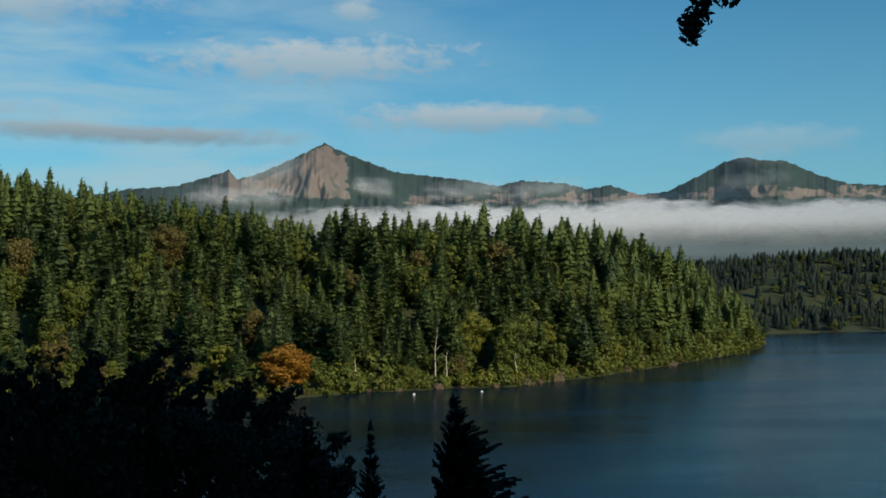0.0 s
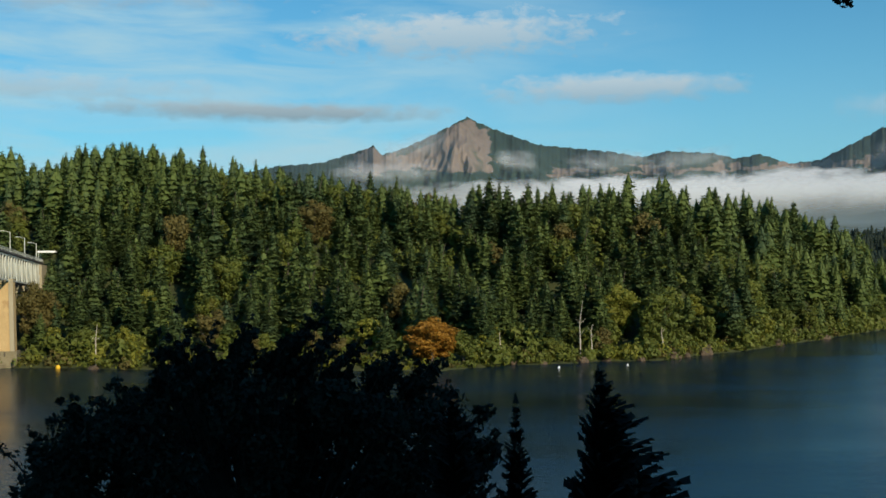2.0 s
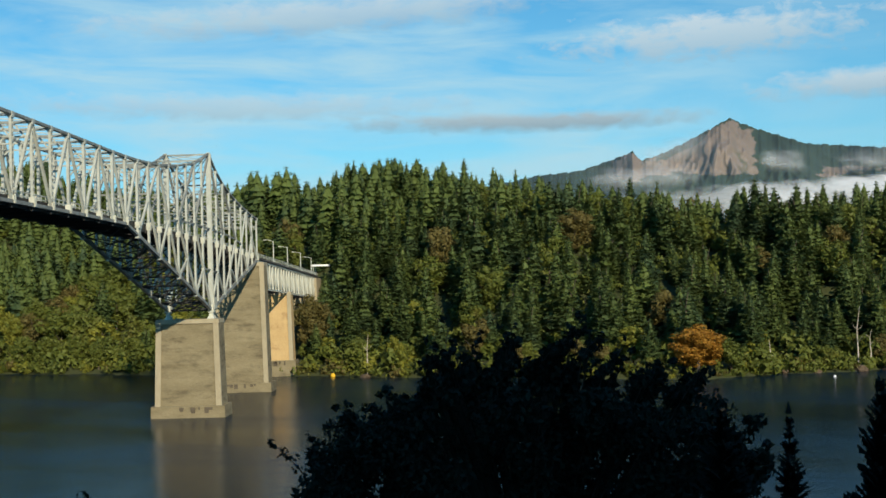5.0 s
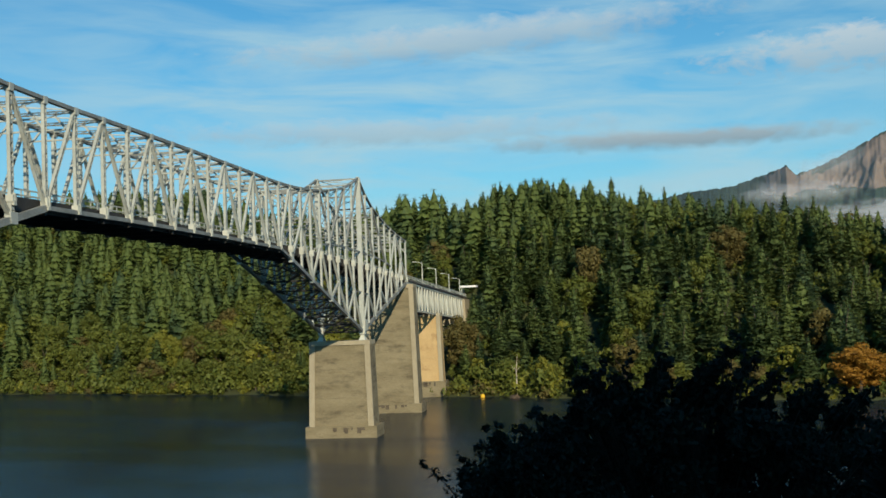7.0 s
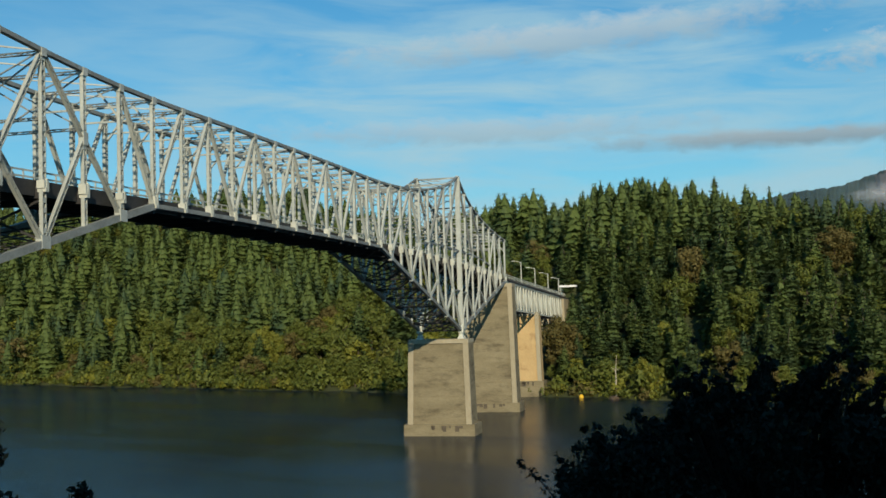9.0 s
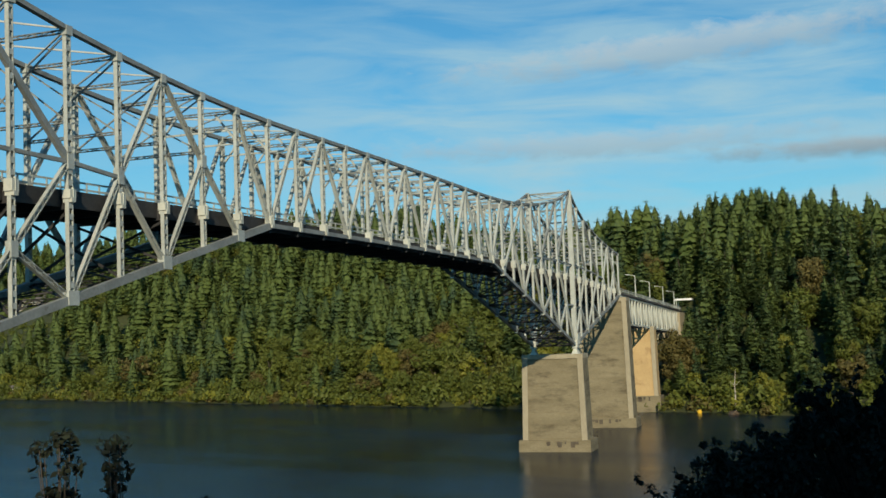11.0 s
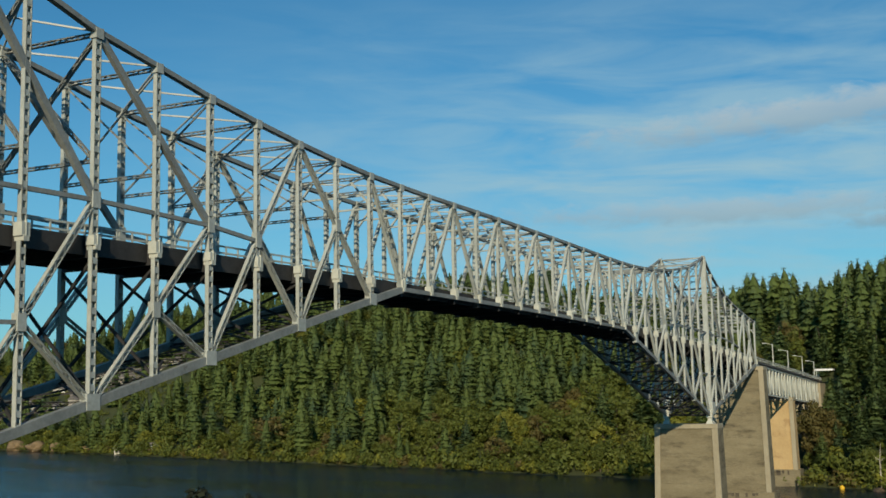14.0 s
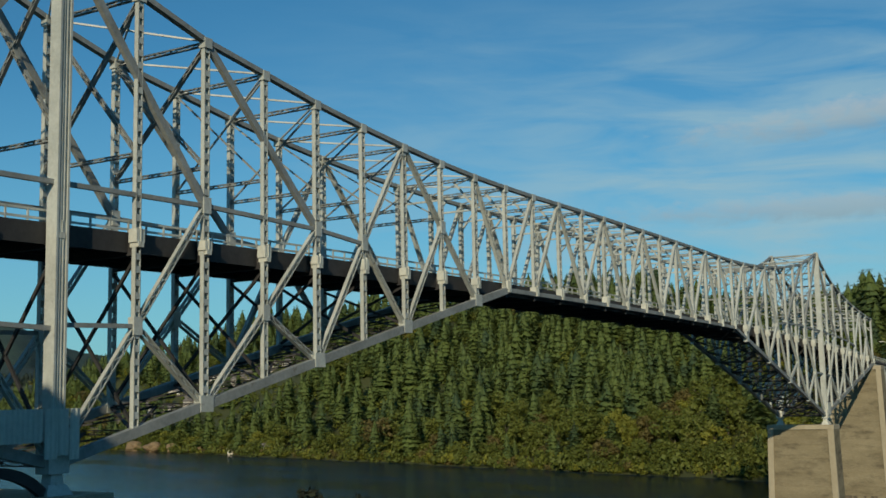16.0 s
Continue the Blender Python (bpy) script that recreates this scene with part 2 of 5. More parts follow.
def tri_mesh(name, verts, tris, mat):
    """A mesh from arrays of corners and triangles."""
    me = bpy.data.meshes.new(name)
    verts, tris = np.asarray(verts, np.float32), np.asarray(tris, np.int32)
    me.vertices.add(len(verts))
    me.vertices.foreach_set("co", verts.ravel())
    me.loops.add(tris.size)
    me.loops.foreach_set("vertex_index", tris.ravel())
    me.polygons.add(len(tris))
    me.polygons.foreach_set("loop_start", np.arange(0, tris.size, 3, dtype=np.int32))
    me.materials.append(mat)
    me.update(calc_edges=True)
    return me


class Build:
    """Collects corners and faces of one part."""

    def __init__(self):
        self.v, self.f = [], []

    def hexa(self, lower, upper):
        o = len(self.v)
        self.v += [tuple(p) for p in lower] + [tuple(p) for p in upper]
        self.f += [(o + 3, o + 2, o + 1, o), (o + 4, o + 5, o + 6, o + 7)] + [(o + i, o + (i + 1) % 4, o + 4 + (i + 1) % 4, o + 4 + i) for i in range(4)]
        return self

    def box(self, x0, y0, z0, x1, y1, z1, taper=0.0):
        return self.hexa([(x0, y0, z0), (x1, y0, z0), (x1, y1, z0), (x0, y1, z0)],
                         [(x0 + taper, y0 + taper, z1), (x1 - taper, y0 + taper, z1), (x1 - taper, y1 - taper, z1), (x0 + taper, y1 - taper, z1)])

    def bar(self, p, q, w, d, side=(0, 1, 0)):
        """A bar from p to q, d thick along side and w across."""
        p, q, s = Vector(p), Vector(q), Vector(side)
        along = (q - p).normalized()
        s = (s - along * s.dot(along)).normalized() * (d / 2)
        c = along.cross(s).normalized() * (w / 2)
        return self.hexa([p - c - s, p + c - s, p + c + s, p - c + s], [q - c - s, q + c - s, q + c + s, q - c + s])

    def laced(self, p, q, w, d, side=(0, 1, 0), pitch=0.75, plate=0.05, battens=False):
        """A built-up member: two channels joined on both faces by zigzag lacing or by plates with openings between."""
        p, q, s = Vector(p), Vector(q), Vector(side)
        along = (q - p).normalized()
        length = (q - p).length
        s = (s - along * s.dot(along)).normalized()
        c = along.cross(s).normalized()
        for k in (-1, 1):
            o = c * (k * (w - plate) / 2)
            self.bar(p + o, q + o, plate, d, s)
            for e in (-1, 1):   # flanges
                oo = c * (k * (w / 2 - 0.04)) + s * (e * (d / 2 - 0.012))
                self.bar(p + oo, q + oo, 0.08, 0.024, s)
        n = max(2, int(length / pitch))
        for e in (-1, 1):
            o = s * (e * (d / 2 - 0.02))
            for i in range(n):
                u0, u1 = i / n, (i + 1) / n
                if battens:
                    self.bar(p.lerp(q, u0), p.lerp(q, u0 + 0.5 / n), w * 0.9, d - 0.03, s) if e == 1 else None
                    continue
                k = 1 if i % 2 else -1
                self.bar(p.lerp(q, u0) + c * (k * w * 0.38) + o, p.lerp(q, u1) - c * (k * w * 0.38) + o, 0.06, 0.02, s)
        return self

    def mesh(self, name, mat):
        return mesh_of(name, self.v, self.f, mat)


def part(name, data, parent, label=""):
    """Links a mesh as one part of a thing."""
    ob = new(name, data)
    ob.parent = parent
    if label:
        tagged(ob, label=label)
    return ob


def empty(name, place, label, category, group="", turn=0.0):
    ob = tagged(new(name), label, category, group)
    ob.matrix_world = pose(*place, 0, 0, turn)
    return ob


# ---- the lie of the land ----
SHORE_X = (-1500, -700, -300, -131, -70, -46, -23, 21, 54, 97, 140, 172, 186, 220, 330, 700, 1500)
SHORE_Y = (345, 343, 343, 335, 330, 333, 352, 368, 414, 478, 556, 622, 690, 800, 850, 900, 1000)
CREST_X = (-1500, -1094, -883, -756, -653, -456, -357, -289, -249, -232, -174, -149, -96, -57, -20, 45, 97, 125, 165, 185, 230, 320, 600, 1500)
CREST_Z = (50, 60, 76, 82, 86, 77, 56, 56, 55, 61, 62, 57, 50, 38, 42, 43, 35, 28, 8, 3, 27, 54, 64, 80)


def smooth(u):
    u = np.clip(u, 0, 1)
    return u * u * (3 - 2 * u)


def shore(x):
    """The far bank's water line."""
    return np.interp(x, SHORE_X, SHORE_Y) + 2.0 * np.sin(x * 0.071 + 1.0) + 1.4 * np.sin(x * 0.19 + 0.4) + 0.8 * np.sin(x * 0.47)


def land(x, y):
    """Ground height over the water for arrays x, y."""
    x, y = np.asarray(x, float), np.asarray(y, float)
    q = y - shore(x)
    deep = np.interp(x, (-700, -20, 97, 172, 230, 400), (190, 175, 95, 80, 300, 380))
    rise = np.interp(x, CREST_X, CREST_Z) * smooth(q / deep) + 2.2 * smooth(q / 5.0)
    rough = (np.sin(x * 0.031 + y * 0.017) + np.sin(x * 0.013 - y * 0.041 + 2) + 0.6 * np.sin(x * 0.083 + y * 0.061)) * 2.2 * smooth(q / 80)
    north = np.where(q > 0, rise + rough, -5.0 * smooth(-q / 18.0))
    # near bank: a shelf under the camera that falls to the river
    s = y - 4.0 + 1.5 * np.sin(x * 0.11)
    south = 28.3 - 33.3 * smooth(np.clip(s, 0, None) / 92.0) - 5.0 * smooth(s / 6.0)
    # mounds out of view behind, added to shade near trees and tower foot
    back = 47.5 * np.exp(-((x - 58) / 34.0) ** 2 - ((y + 42) / 40.0) ** 2) + 45.0 * np.exp(-((x + 3) / 20.0) ** 2 - ((y + 47) / 17.0) ** 2)
    back = back + 26.0 * np.exp(-((x + 41) / 12.0) ** 2 - ((y + 13) / 7.0) ** 2)
    south = south + back + 0.012 * np.clip(-y, 0, 2500) * np.clip((x + 60) / 100, 0, 1)
    return np.where(y > 200, north, np.maximum(south, -5.0))


def height_at(x, y):
    return float(land(x, y))


def polar(az, r):
    return -r * math.sin(radians(az)), r * math.cos(radians(az))


def build_ground():
    rings = np.concatenate([np.linspace(0.5, 120, 40), np.linspace(126, 300, 22), np.linspace(306, 720, 92), np.geomspace(735, 4900, 60)])
    turns = np.radians(np.concatenate([np.linspace(-100, 100, 420), np.linspace(103, 257, 52)]))
    rr, aa = np.meshgrid(rings, turns, indexing="ij")
    x, y = -rr * np.sin(aa), rr * np.cos(aa)
    z = land(x, y)
    verts = np.stack([x, y, z], -1).reshape(-1, 3)
    n, m = len(rings), len(turns)
    i, j = np.meshgrid(np.arange(n - 1), np.arange(m), indexing="ij")
    a, b = i * m + j, i * m + (j + 1) % m
    c, d = (i + 1) * m + (j + 1) % m, (i + 1) * m + j
    tris = np.concatenate([np.stack([a, d, c], -1).reshape(-1, 3), np.stack([a, c, b], -1).reshape(-1, 3)])
    hub = np.array([[0, 0, float(land(0, 0))]])
    tris = np.concatenate([tris, [[n * m, k, (k + 1) % m] for k in range(m)]])
    me = tri_mesh("ground", np.concatenate([verts, hub]), tris, SOIL)
    me.polygons.foreach_set("use_smooth", [True] * len(me.polygons))
    tagged(new("ground", me), "brown forest soil on steep river banks", "ground", kind="structure")


build_ground()
water = mesh_of("water", [(-4800, -300, 0), (4800, -300, 0), (4800, 4800, 0), (-4800, 4800, 0)], [(0, 1, 2, 3)], WATER)
tagged(new("water", water), "dark blue rippled river water", "river", kind="structure")


# ---- the bridge: local x along it, y across from the nearer truss, z over the water ----
BRIDGE_AZ, ACROSS, BACK, PANEL, WIDE = 18.35, 62.2, 52.78, 215.4 / 30, 10.1
axis = Vector((-math.sin(radians(BRIDGE_AZ)), math.cos(radians(BRIDGE_AZ)), 0))
side_way = Vector((-axis.y, axis.x, 0))
bridge_pose = Matrix.Translation(side_way * ACROSS + axis * BACK) @ pose(0, 0, 0, 0, 0, 90 + BRIDGE_AZ)
END_NEAR, END_FAR, NEAR_K = -8, 38, 0
TOP_RISE = (20.8, 18.4, 16.5, 15.4, 14.25, 13.4, 12.7, 12.15, 11.75, 11.55, 11.45, 11.45, 11.45, 11.45, 11.45, 11.45)


def arm(k):
    """Panels from the nearer of the two main piers, towards midstream or towards the anchor."""
    return min(abs(k), abs(30 - k))


def deck_z(k):
    return 30.45 + 12.6 - 0.0065 * (k - 10) ** 2


def top_z(k):
    n = arm(k)
    if 0 <= k <= 30:
        return deck_z(k) + TOP_RISE[n]
    return deck_z(k) + (20.6, 17.6, 15.4, 14.1, 13.0, 12.2, 11.6, 11.2, 10.9)[n]


def low_z(k):
    n = arm(k)
    if 0 <= k <= 30:
        return deck_z(k) - 0.5 - max(0.0, 9 - n) / 9 * 15.3
    return deck_z(k) - 0.9 - (8 - n) / 8 * 14.9


def deck_at(x):
    return deck_z(x / PANEL)


def mid_z(k):
    """The knee of a K panel (even posts) or the meeting point of its lower struts (odd posts)."""
    n = arm(k)
    base = deck_z(k)
    return base + {0: 3.1, 1: -6.5, 2: 3.15, 3: -5.0, 4: 2.75, 5: 2.1, 7: 5.2}.get(n, 0.0)


bridge = tagged(new("truss_bridge"), "long grey-painted steel cantilever truss road bridge over a river", "bridge")
bridge.matrix_world = bridge_pose


def member(name, p, q, w, d, mat, laced=False, pitch=0.75, side=(0, 1, 0), battens=False):
    b = Build()
    if laced:
        b.laced(p, q, w, d, side, pitch, battens=battens)
    else:
        b.bar(p, q, w, d, side)
    return part(name, b.mesh(name, mat), bridge)


def node_point(k, which, y):
    z = {"T": top_z, "B": low_z, "M": mid_z, "D": deck_z}[which](k)
    return (k * PANEL, y, z)


def truss_diagonals():
    """Pairs of panel points joined by diagonals, for one arm out from a main pier; then the middle of the span."""
    arm_list = [("T", 0, "M", 2), ("M", 2, "M", 1), ("M", 1, "B", 0), ("M", 1, "B", 2),
                ("T", 2, "M", 4), ("M", 4, "M", 3), ("M", 3, "B", 2), ("M", 3, "B", 4),
                ("T", 6, "M", 5), ("M", 5, "B", 4), ("M", 5, "B", 6),
                ("T", 6, "M", 7), ("M", 7, "B", 8), ("M", 7, "B", 6)]
    out = []
    for a, i, b, j in arm_list:
        for sign, foot in ((1, 0), (-1, 30), (-1, 0), (1, 30)):
            out.append((a, foot + sign * i, b, foot + sign * j))
    for i, j in ((8, 9), (10, 9)):
        out += [("T", i, "B", j), ("T", 30 - i, "B", 30 - j)]
    for k in range(11, 20, 2):
        out += [("T", k, "B", k - 1), ("T", k, "B", k + 1)]
    return out


def build_truss(y):
    ks = range(END_NEAR, END_FAR + 1)
    for k in ks:
        near = -2 <= k <= 16
        main = k in (0, 30)
        low = list(node_point(k, "B", y))
        w = 1.05 if main else (0.60 if k % 2 == 0 else 0.52)
        post = member("post", low, node_point(k, "T", y), 0.62 if main else w, 0.8 if main else 0.42, STEEL, near and not main, 0.95, battens=True)
        if main:      # plated tower leg with flanges and a rib on each face
            for off, wide, out in ((-0.44, 0.17, 0.52), (0.44, 0.17, 0.52), (-0.13, 0.06, 0.47), (0.13, 0.06, 0.47)):
                b = Build().box(k * PANEL + off - wide / 2, y - out, low[2], k * PANEL + off + wide / 2, y + out, top_z(k))
                part("flange", b.mesh("flange", STEEL), post)
        # gusset plates and the pale brackets that carry the floor beams
        b = Build()
        tz, lz, dz = top_z(k), low_z(k), deck_z(k)
        x = k * PANEL
        b.box(x - 0.42, y - 0.34, tz - 0.6, x + 0.42, y + 0.34, tz + 0.24)
        part("top_gusset", b.mesh("top_gusset", STEEL), post)
        if k % 2 == 0 and arm(k) < 9:
            b = Build()
            b.box(x - 0.7, y - 0.37, lz - 0.5, x + 0.7, y + 0.37, lz + 0.75)
            part("lower_gusset", b.mesh("lower_gusset", STEEL), post)
        b = Build()
        h = 0.95 if k % 2 else 0.7
        b.box(x - 0.40, y - 0.44, dz - 0.4, x + 0.40, y + 0.4, dz + h - 0.35)
        b.box(x - 0.27, y - 0.50, dz - 0.75, x + 0.27, y + 0.4, dz - 0.36)
        b.bar((x, y - 0.40, dz - 0.7), (x, y - 0.40, dz + h - 0.2), 0.08, 0.2)
        part("floor_beam_bracket", b.mesh("floor_beam_bracket", STEEL_PALE), post, "pale bolted plate bracket")
        if arm(k) in (1, 2, 3, 4, 5, 7):
            b = Build()
            mz = mid_z(k)
            b.box(x - 0.42, y - 0.31, mz - 0.65, x + 0.42, y + 0.31, mz + 0.65)
            part("middle_gusset", b.mesh("middle_gusset", STEEL), post)
    for k in list(ks)[:-1]:
        member("top_chord", node_point(k, "T", y), node_point(k + 1, "T", y), 0.42, 0.55, STEEL_SHADED)
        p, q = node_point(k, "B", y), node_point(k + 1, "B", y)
        member("bottom_chord", p, q, 0.72 if arm(k) < 9 else 0.5, 0.62, STEEL_SHADED)
    for a, i, b, j in truss_diagonals():
        if not (END_NEAR <= i <= END_FAR and END_NEAR <= j <= END_FAR):
            continue
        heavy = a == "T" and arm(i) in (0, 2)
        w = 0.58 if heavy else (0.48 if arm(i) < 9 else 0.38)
        member("diagonal", node_point(i, a, y), node_point(j, b, y), w, 0.4, STEEL_SHADED if heavy else STEEL, not heavy and -3 <= min(i, j) < 16, 0.8)
    # level struts that steady the tall posts
    for foot in (0, 30):
        for sign in (1, -1):
            chain = [foot + sign * n for n in (0, 2, 4, 5)]
            for i, j in zip(chain, chain[1:]):
                member("level_strut", node_point(i, "M", y), node_point(j, "M", y), 0.34, 0.34, STEEL_SHADED)
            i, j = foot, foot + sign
            member("level_strut", (i * PANEL, y, mid_z(j) - 0.2), node_point(j, "M", y), 0.32, 0.34, STEEL_SHADED)


def sway(k):
    """Cross bracing between the two trusses at one pair of posts."""
    x, near = k * PANEL, -2 <= k <= 14
    t, d, l = top_z(k), deck_z(k), low_z(k)
    wide = (0, WIDE)
    member("portal_strut", (x, 0, t - 0.2), (x, WIDE, t - 0.2), 0.36, 0.3, STEEL_SHADED, near, 0.9, (1, 0, 0))
    if t - d > 12:
        h = d + 6.2
        member("sway_strut", (x, 0, h), (x, WIDE, h), 0.3, 0.28, STEEL_SHADED, near, 0.9, (1, 0, 0))
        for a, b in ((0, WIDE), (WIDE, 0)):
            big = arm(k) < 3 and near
            member("sway_brace", (x, a, h), (x, b, t - 0.4), 0.34 if big else 0.14, 0.3 if big else 0.14, STEEL_SHADED, big, 0.8, (1, 0, 0))
    else:
        for a, c in ((0, 2.6), (WIDE, WIDE - 2.6)):
            member("knee_brace", (x, a, t - 3.4), (x, c, t - 0.3), 0.22, 0.2, STEEL, side=(1, 0, 0))
        h = t - 3.4
        member("sway_strut", (x, 0, h + 1.2), (x, WIDE, h + 1.2), 0.2, 0.2, STEEL, side=(1, 0, 0))
    member("floor_beam", (x, 0, d - 0.7), (x, WIDE, d - 0.7), 1.25, 0.4, STEEL_DEEP_SHADE, side=(1, 0, 0))
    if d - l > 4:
        member("lower_strut", (x, 0, l), (x, WIDE, l), 0.4, 0.4, STEEL_DEEP_SHADE, near, 0.9, (1, 0, 0))
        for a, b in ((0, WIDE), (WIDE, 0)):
            member("lower_brace", (x, a, l + 0.3), (x, b, d - 1.4), 0.24, 0.2, STEEL_DEEP_SHADE, side=(1, 0, 0))


def laterals(k):
    """Wind bracing of one panel in the planes of the top and bottom chords."""
    for which, name, mat in (("T", "top_lateral", STEEL), ("B", "bottom_lateral", STEEL_DEEP_SHADE)):
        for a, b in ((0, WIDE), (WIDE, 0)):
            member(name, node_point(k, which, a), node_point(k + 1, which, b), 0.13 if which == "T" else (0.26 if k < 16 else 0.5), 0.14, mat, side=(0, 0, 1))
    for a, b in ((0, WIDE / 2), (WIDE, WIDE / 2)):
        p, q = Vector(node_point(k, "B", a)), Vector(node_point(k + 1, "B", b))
        member("bottom_lateral", p.lerp(q, 0.0), q, 0.2 if k < 16 else 0.42, 0.16, STEEL_DEEP_SHADE, side=(0, 0, 1))


def road(k):
    """One panel of stringers, slab and railings."""
    x0, x1, z0, z1 = k * PANEL, (k + 1) * PANEL, deck_z(k), deck_z(k + 1)
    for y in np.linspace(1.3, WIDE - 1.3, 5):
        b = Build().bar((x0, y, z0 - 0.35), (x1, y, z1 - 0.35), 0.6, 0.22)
        part("stringer", b.mesh("stringer", STEEL_DEEP_SHADE), bridge, "steel stringer coloured as in deep shade")
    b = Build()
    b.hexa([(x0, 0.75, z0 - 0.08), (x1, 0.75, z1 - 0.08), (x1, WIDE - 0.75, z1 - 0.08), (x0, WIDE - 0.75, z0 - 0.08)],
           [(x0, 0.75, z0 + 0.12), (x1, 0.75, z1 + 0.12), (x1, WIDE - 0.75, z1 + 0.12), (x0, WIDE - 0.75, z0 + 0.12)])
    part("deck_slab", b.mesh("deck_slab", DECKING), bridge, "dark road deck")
    # edge girders carry the same painted shade on their outer faces
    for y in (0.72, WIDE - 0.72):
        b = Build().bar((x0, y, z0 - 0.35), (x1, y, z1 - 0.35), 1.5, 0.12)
        part("fascia_girder", b.mesh("fascia_girder", STEEL_DEEP_SHADE), bridge, "dark edge girder of the deck")
    for y in (0.85, WIDE - 0.85):
        b = Build()
        for h in (0.65, 1.25):
            b.bar((x0, y, z0 + h), (x1, y, z1 + h), 0.17, 0.08)
        b.bar((x0, y, z0 + 0.2), (x1, y, z1 + 0.2), 0.24, 0.14)
        for u in (0.0, 0.25, 0.5, 0.75):
            xx, zz = x0 + (x1 - x0) * u, z0 + (z1 - z0) * u
            b.bar((xx, y, zz + 0.1), (xx, y, zz + 1.3), 0.13, 0.11)
        part("railing", b.mesh("railing", STEEL), bridge, "grey steel railing")


for truss_y in (0.0, WIDE):
    build_truss(truss_y)
for panel_k in range(END_NEAR, END_FAR + 1):
    sway(panel_k)
    if panel_k < END_FAR:
        laterals(panel_k)
        road(panel_k)
for foot_x, foot_z in ((0.0, low_z(0)), (30 * PANEL, low_z(30))):
    for truss_y in (0.0, WIDE):
        b = Build()
        b.box(foot_x - 0.85, truss_y - 0.65, foot_z - 0.6, foot_x + 0.85, truss_y + 0.65, foot_z + 1.3)
        b.box(foot_x - 0.55, truss_y - 0.5, foot_z - 1.35, foot_x + 0.55, truss_y + 0.5, foot_z - 0.5, 0.1)
        b.box(foot_x - 1.1, truss_y - 0.85, foot_z - 2.05, foot_x + 1.1, truss_y + 0.85, foot_z - 1.3, 0.35)
        part("bearing", b.mesh("bearing", STEEL_PALE if foot_x > 1 else STEEL), bridge, "cast steel pin bearing")

# pale shoe box above the far bearing
b = Build()
b.box(30 * PANEL - 0.3, -0.75, low_z(30) + 0.2, 30 * PANEL + 2.4, 0.75, low_z(30) + 2.9)
part("shoe_plate", b.mesh("shoe_plate", STEEL_PALE), bridge, "pale plate box over the bearing")

# ribbed sheets hung round the foot of the near tower
for x0, x1, zlow in ((-9.0, -1.75, 28.1), (-1.55, -0.55, 27.0), (-0.45, 0.4, 27.2), (0.5, 1.3, 26.9)):
    zhigh = 30.25
    count = max(4, int((x1 - x0) / 0.1))
    rib_v, rib_f = [], []
    for i in range(count + 1):
        u = x0 + (x1 - x0) * i / count
        out = -1.05 - (0.07 if i % 4 in (1, 2) else 0.0)
        rib_v += [(u, out, zlow), (u, out, zhigh), (u, out + 0.04, zhigh), (u, out + 0.04, zlow)]
    for i in range(count):
        for s in range(4):
            rib_f.append((i * 4 + s, i * 4 + (s + 1) % 4, i * 4 + 4 + (s + 1) % 4, i * 4 + 4 + s))
    rib_f += [(3, 2, 1, 0), (count * 4, count * 4 + 1, count * 4 + 2, count * 4 + 3)]
    part("ribbed_sheet", mesh_of("ribbed_sheet", rib_v, rib_f, STEEL_PALE), bridge, "pale ribbed metal sheet")
arch_v, arch_f = [], []
for i in range(13):
    u = i / 12
    ax, az, half = -6.4 + 6.0 * u, 26.4 - 2.2 * u ** 3, 0.26 + 0.2 * u
    arch_v += [(ax, -0.45, az - half), (ax, 0.05, az - half), (ax, 0.05, az + half), (ax, -0.45, az + half)]
    if i:
        arch_f += [((i - 1) * 4 + s, (i - 1) * 4 + (s + 1) % 4, i * 4 + (s + 1) % 4, i * 4 + s) for s in range(4)]
arch_f += [(3, 2, 1, 0), (48, 49, 50, 51)]
part("curved_bracket", mesh_of("curved_bracket", arch_v, arch_f, STEEL_DEEP_SHADE), bridge, "dark curved steel bracket")


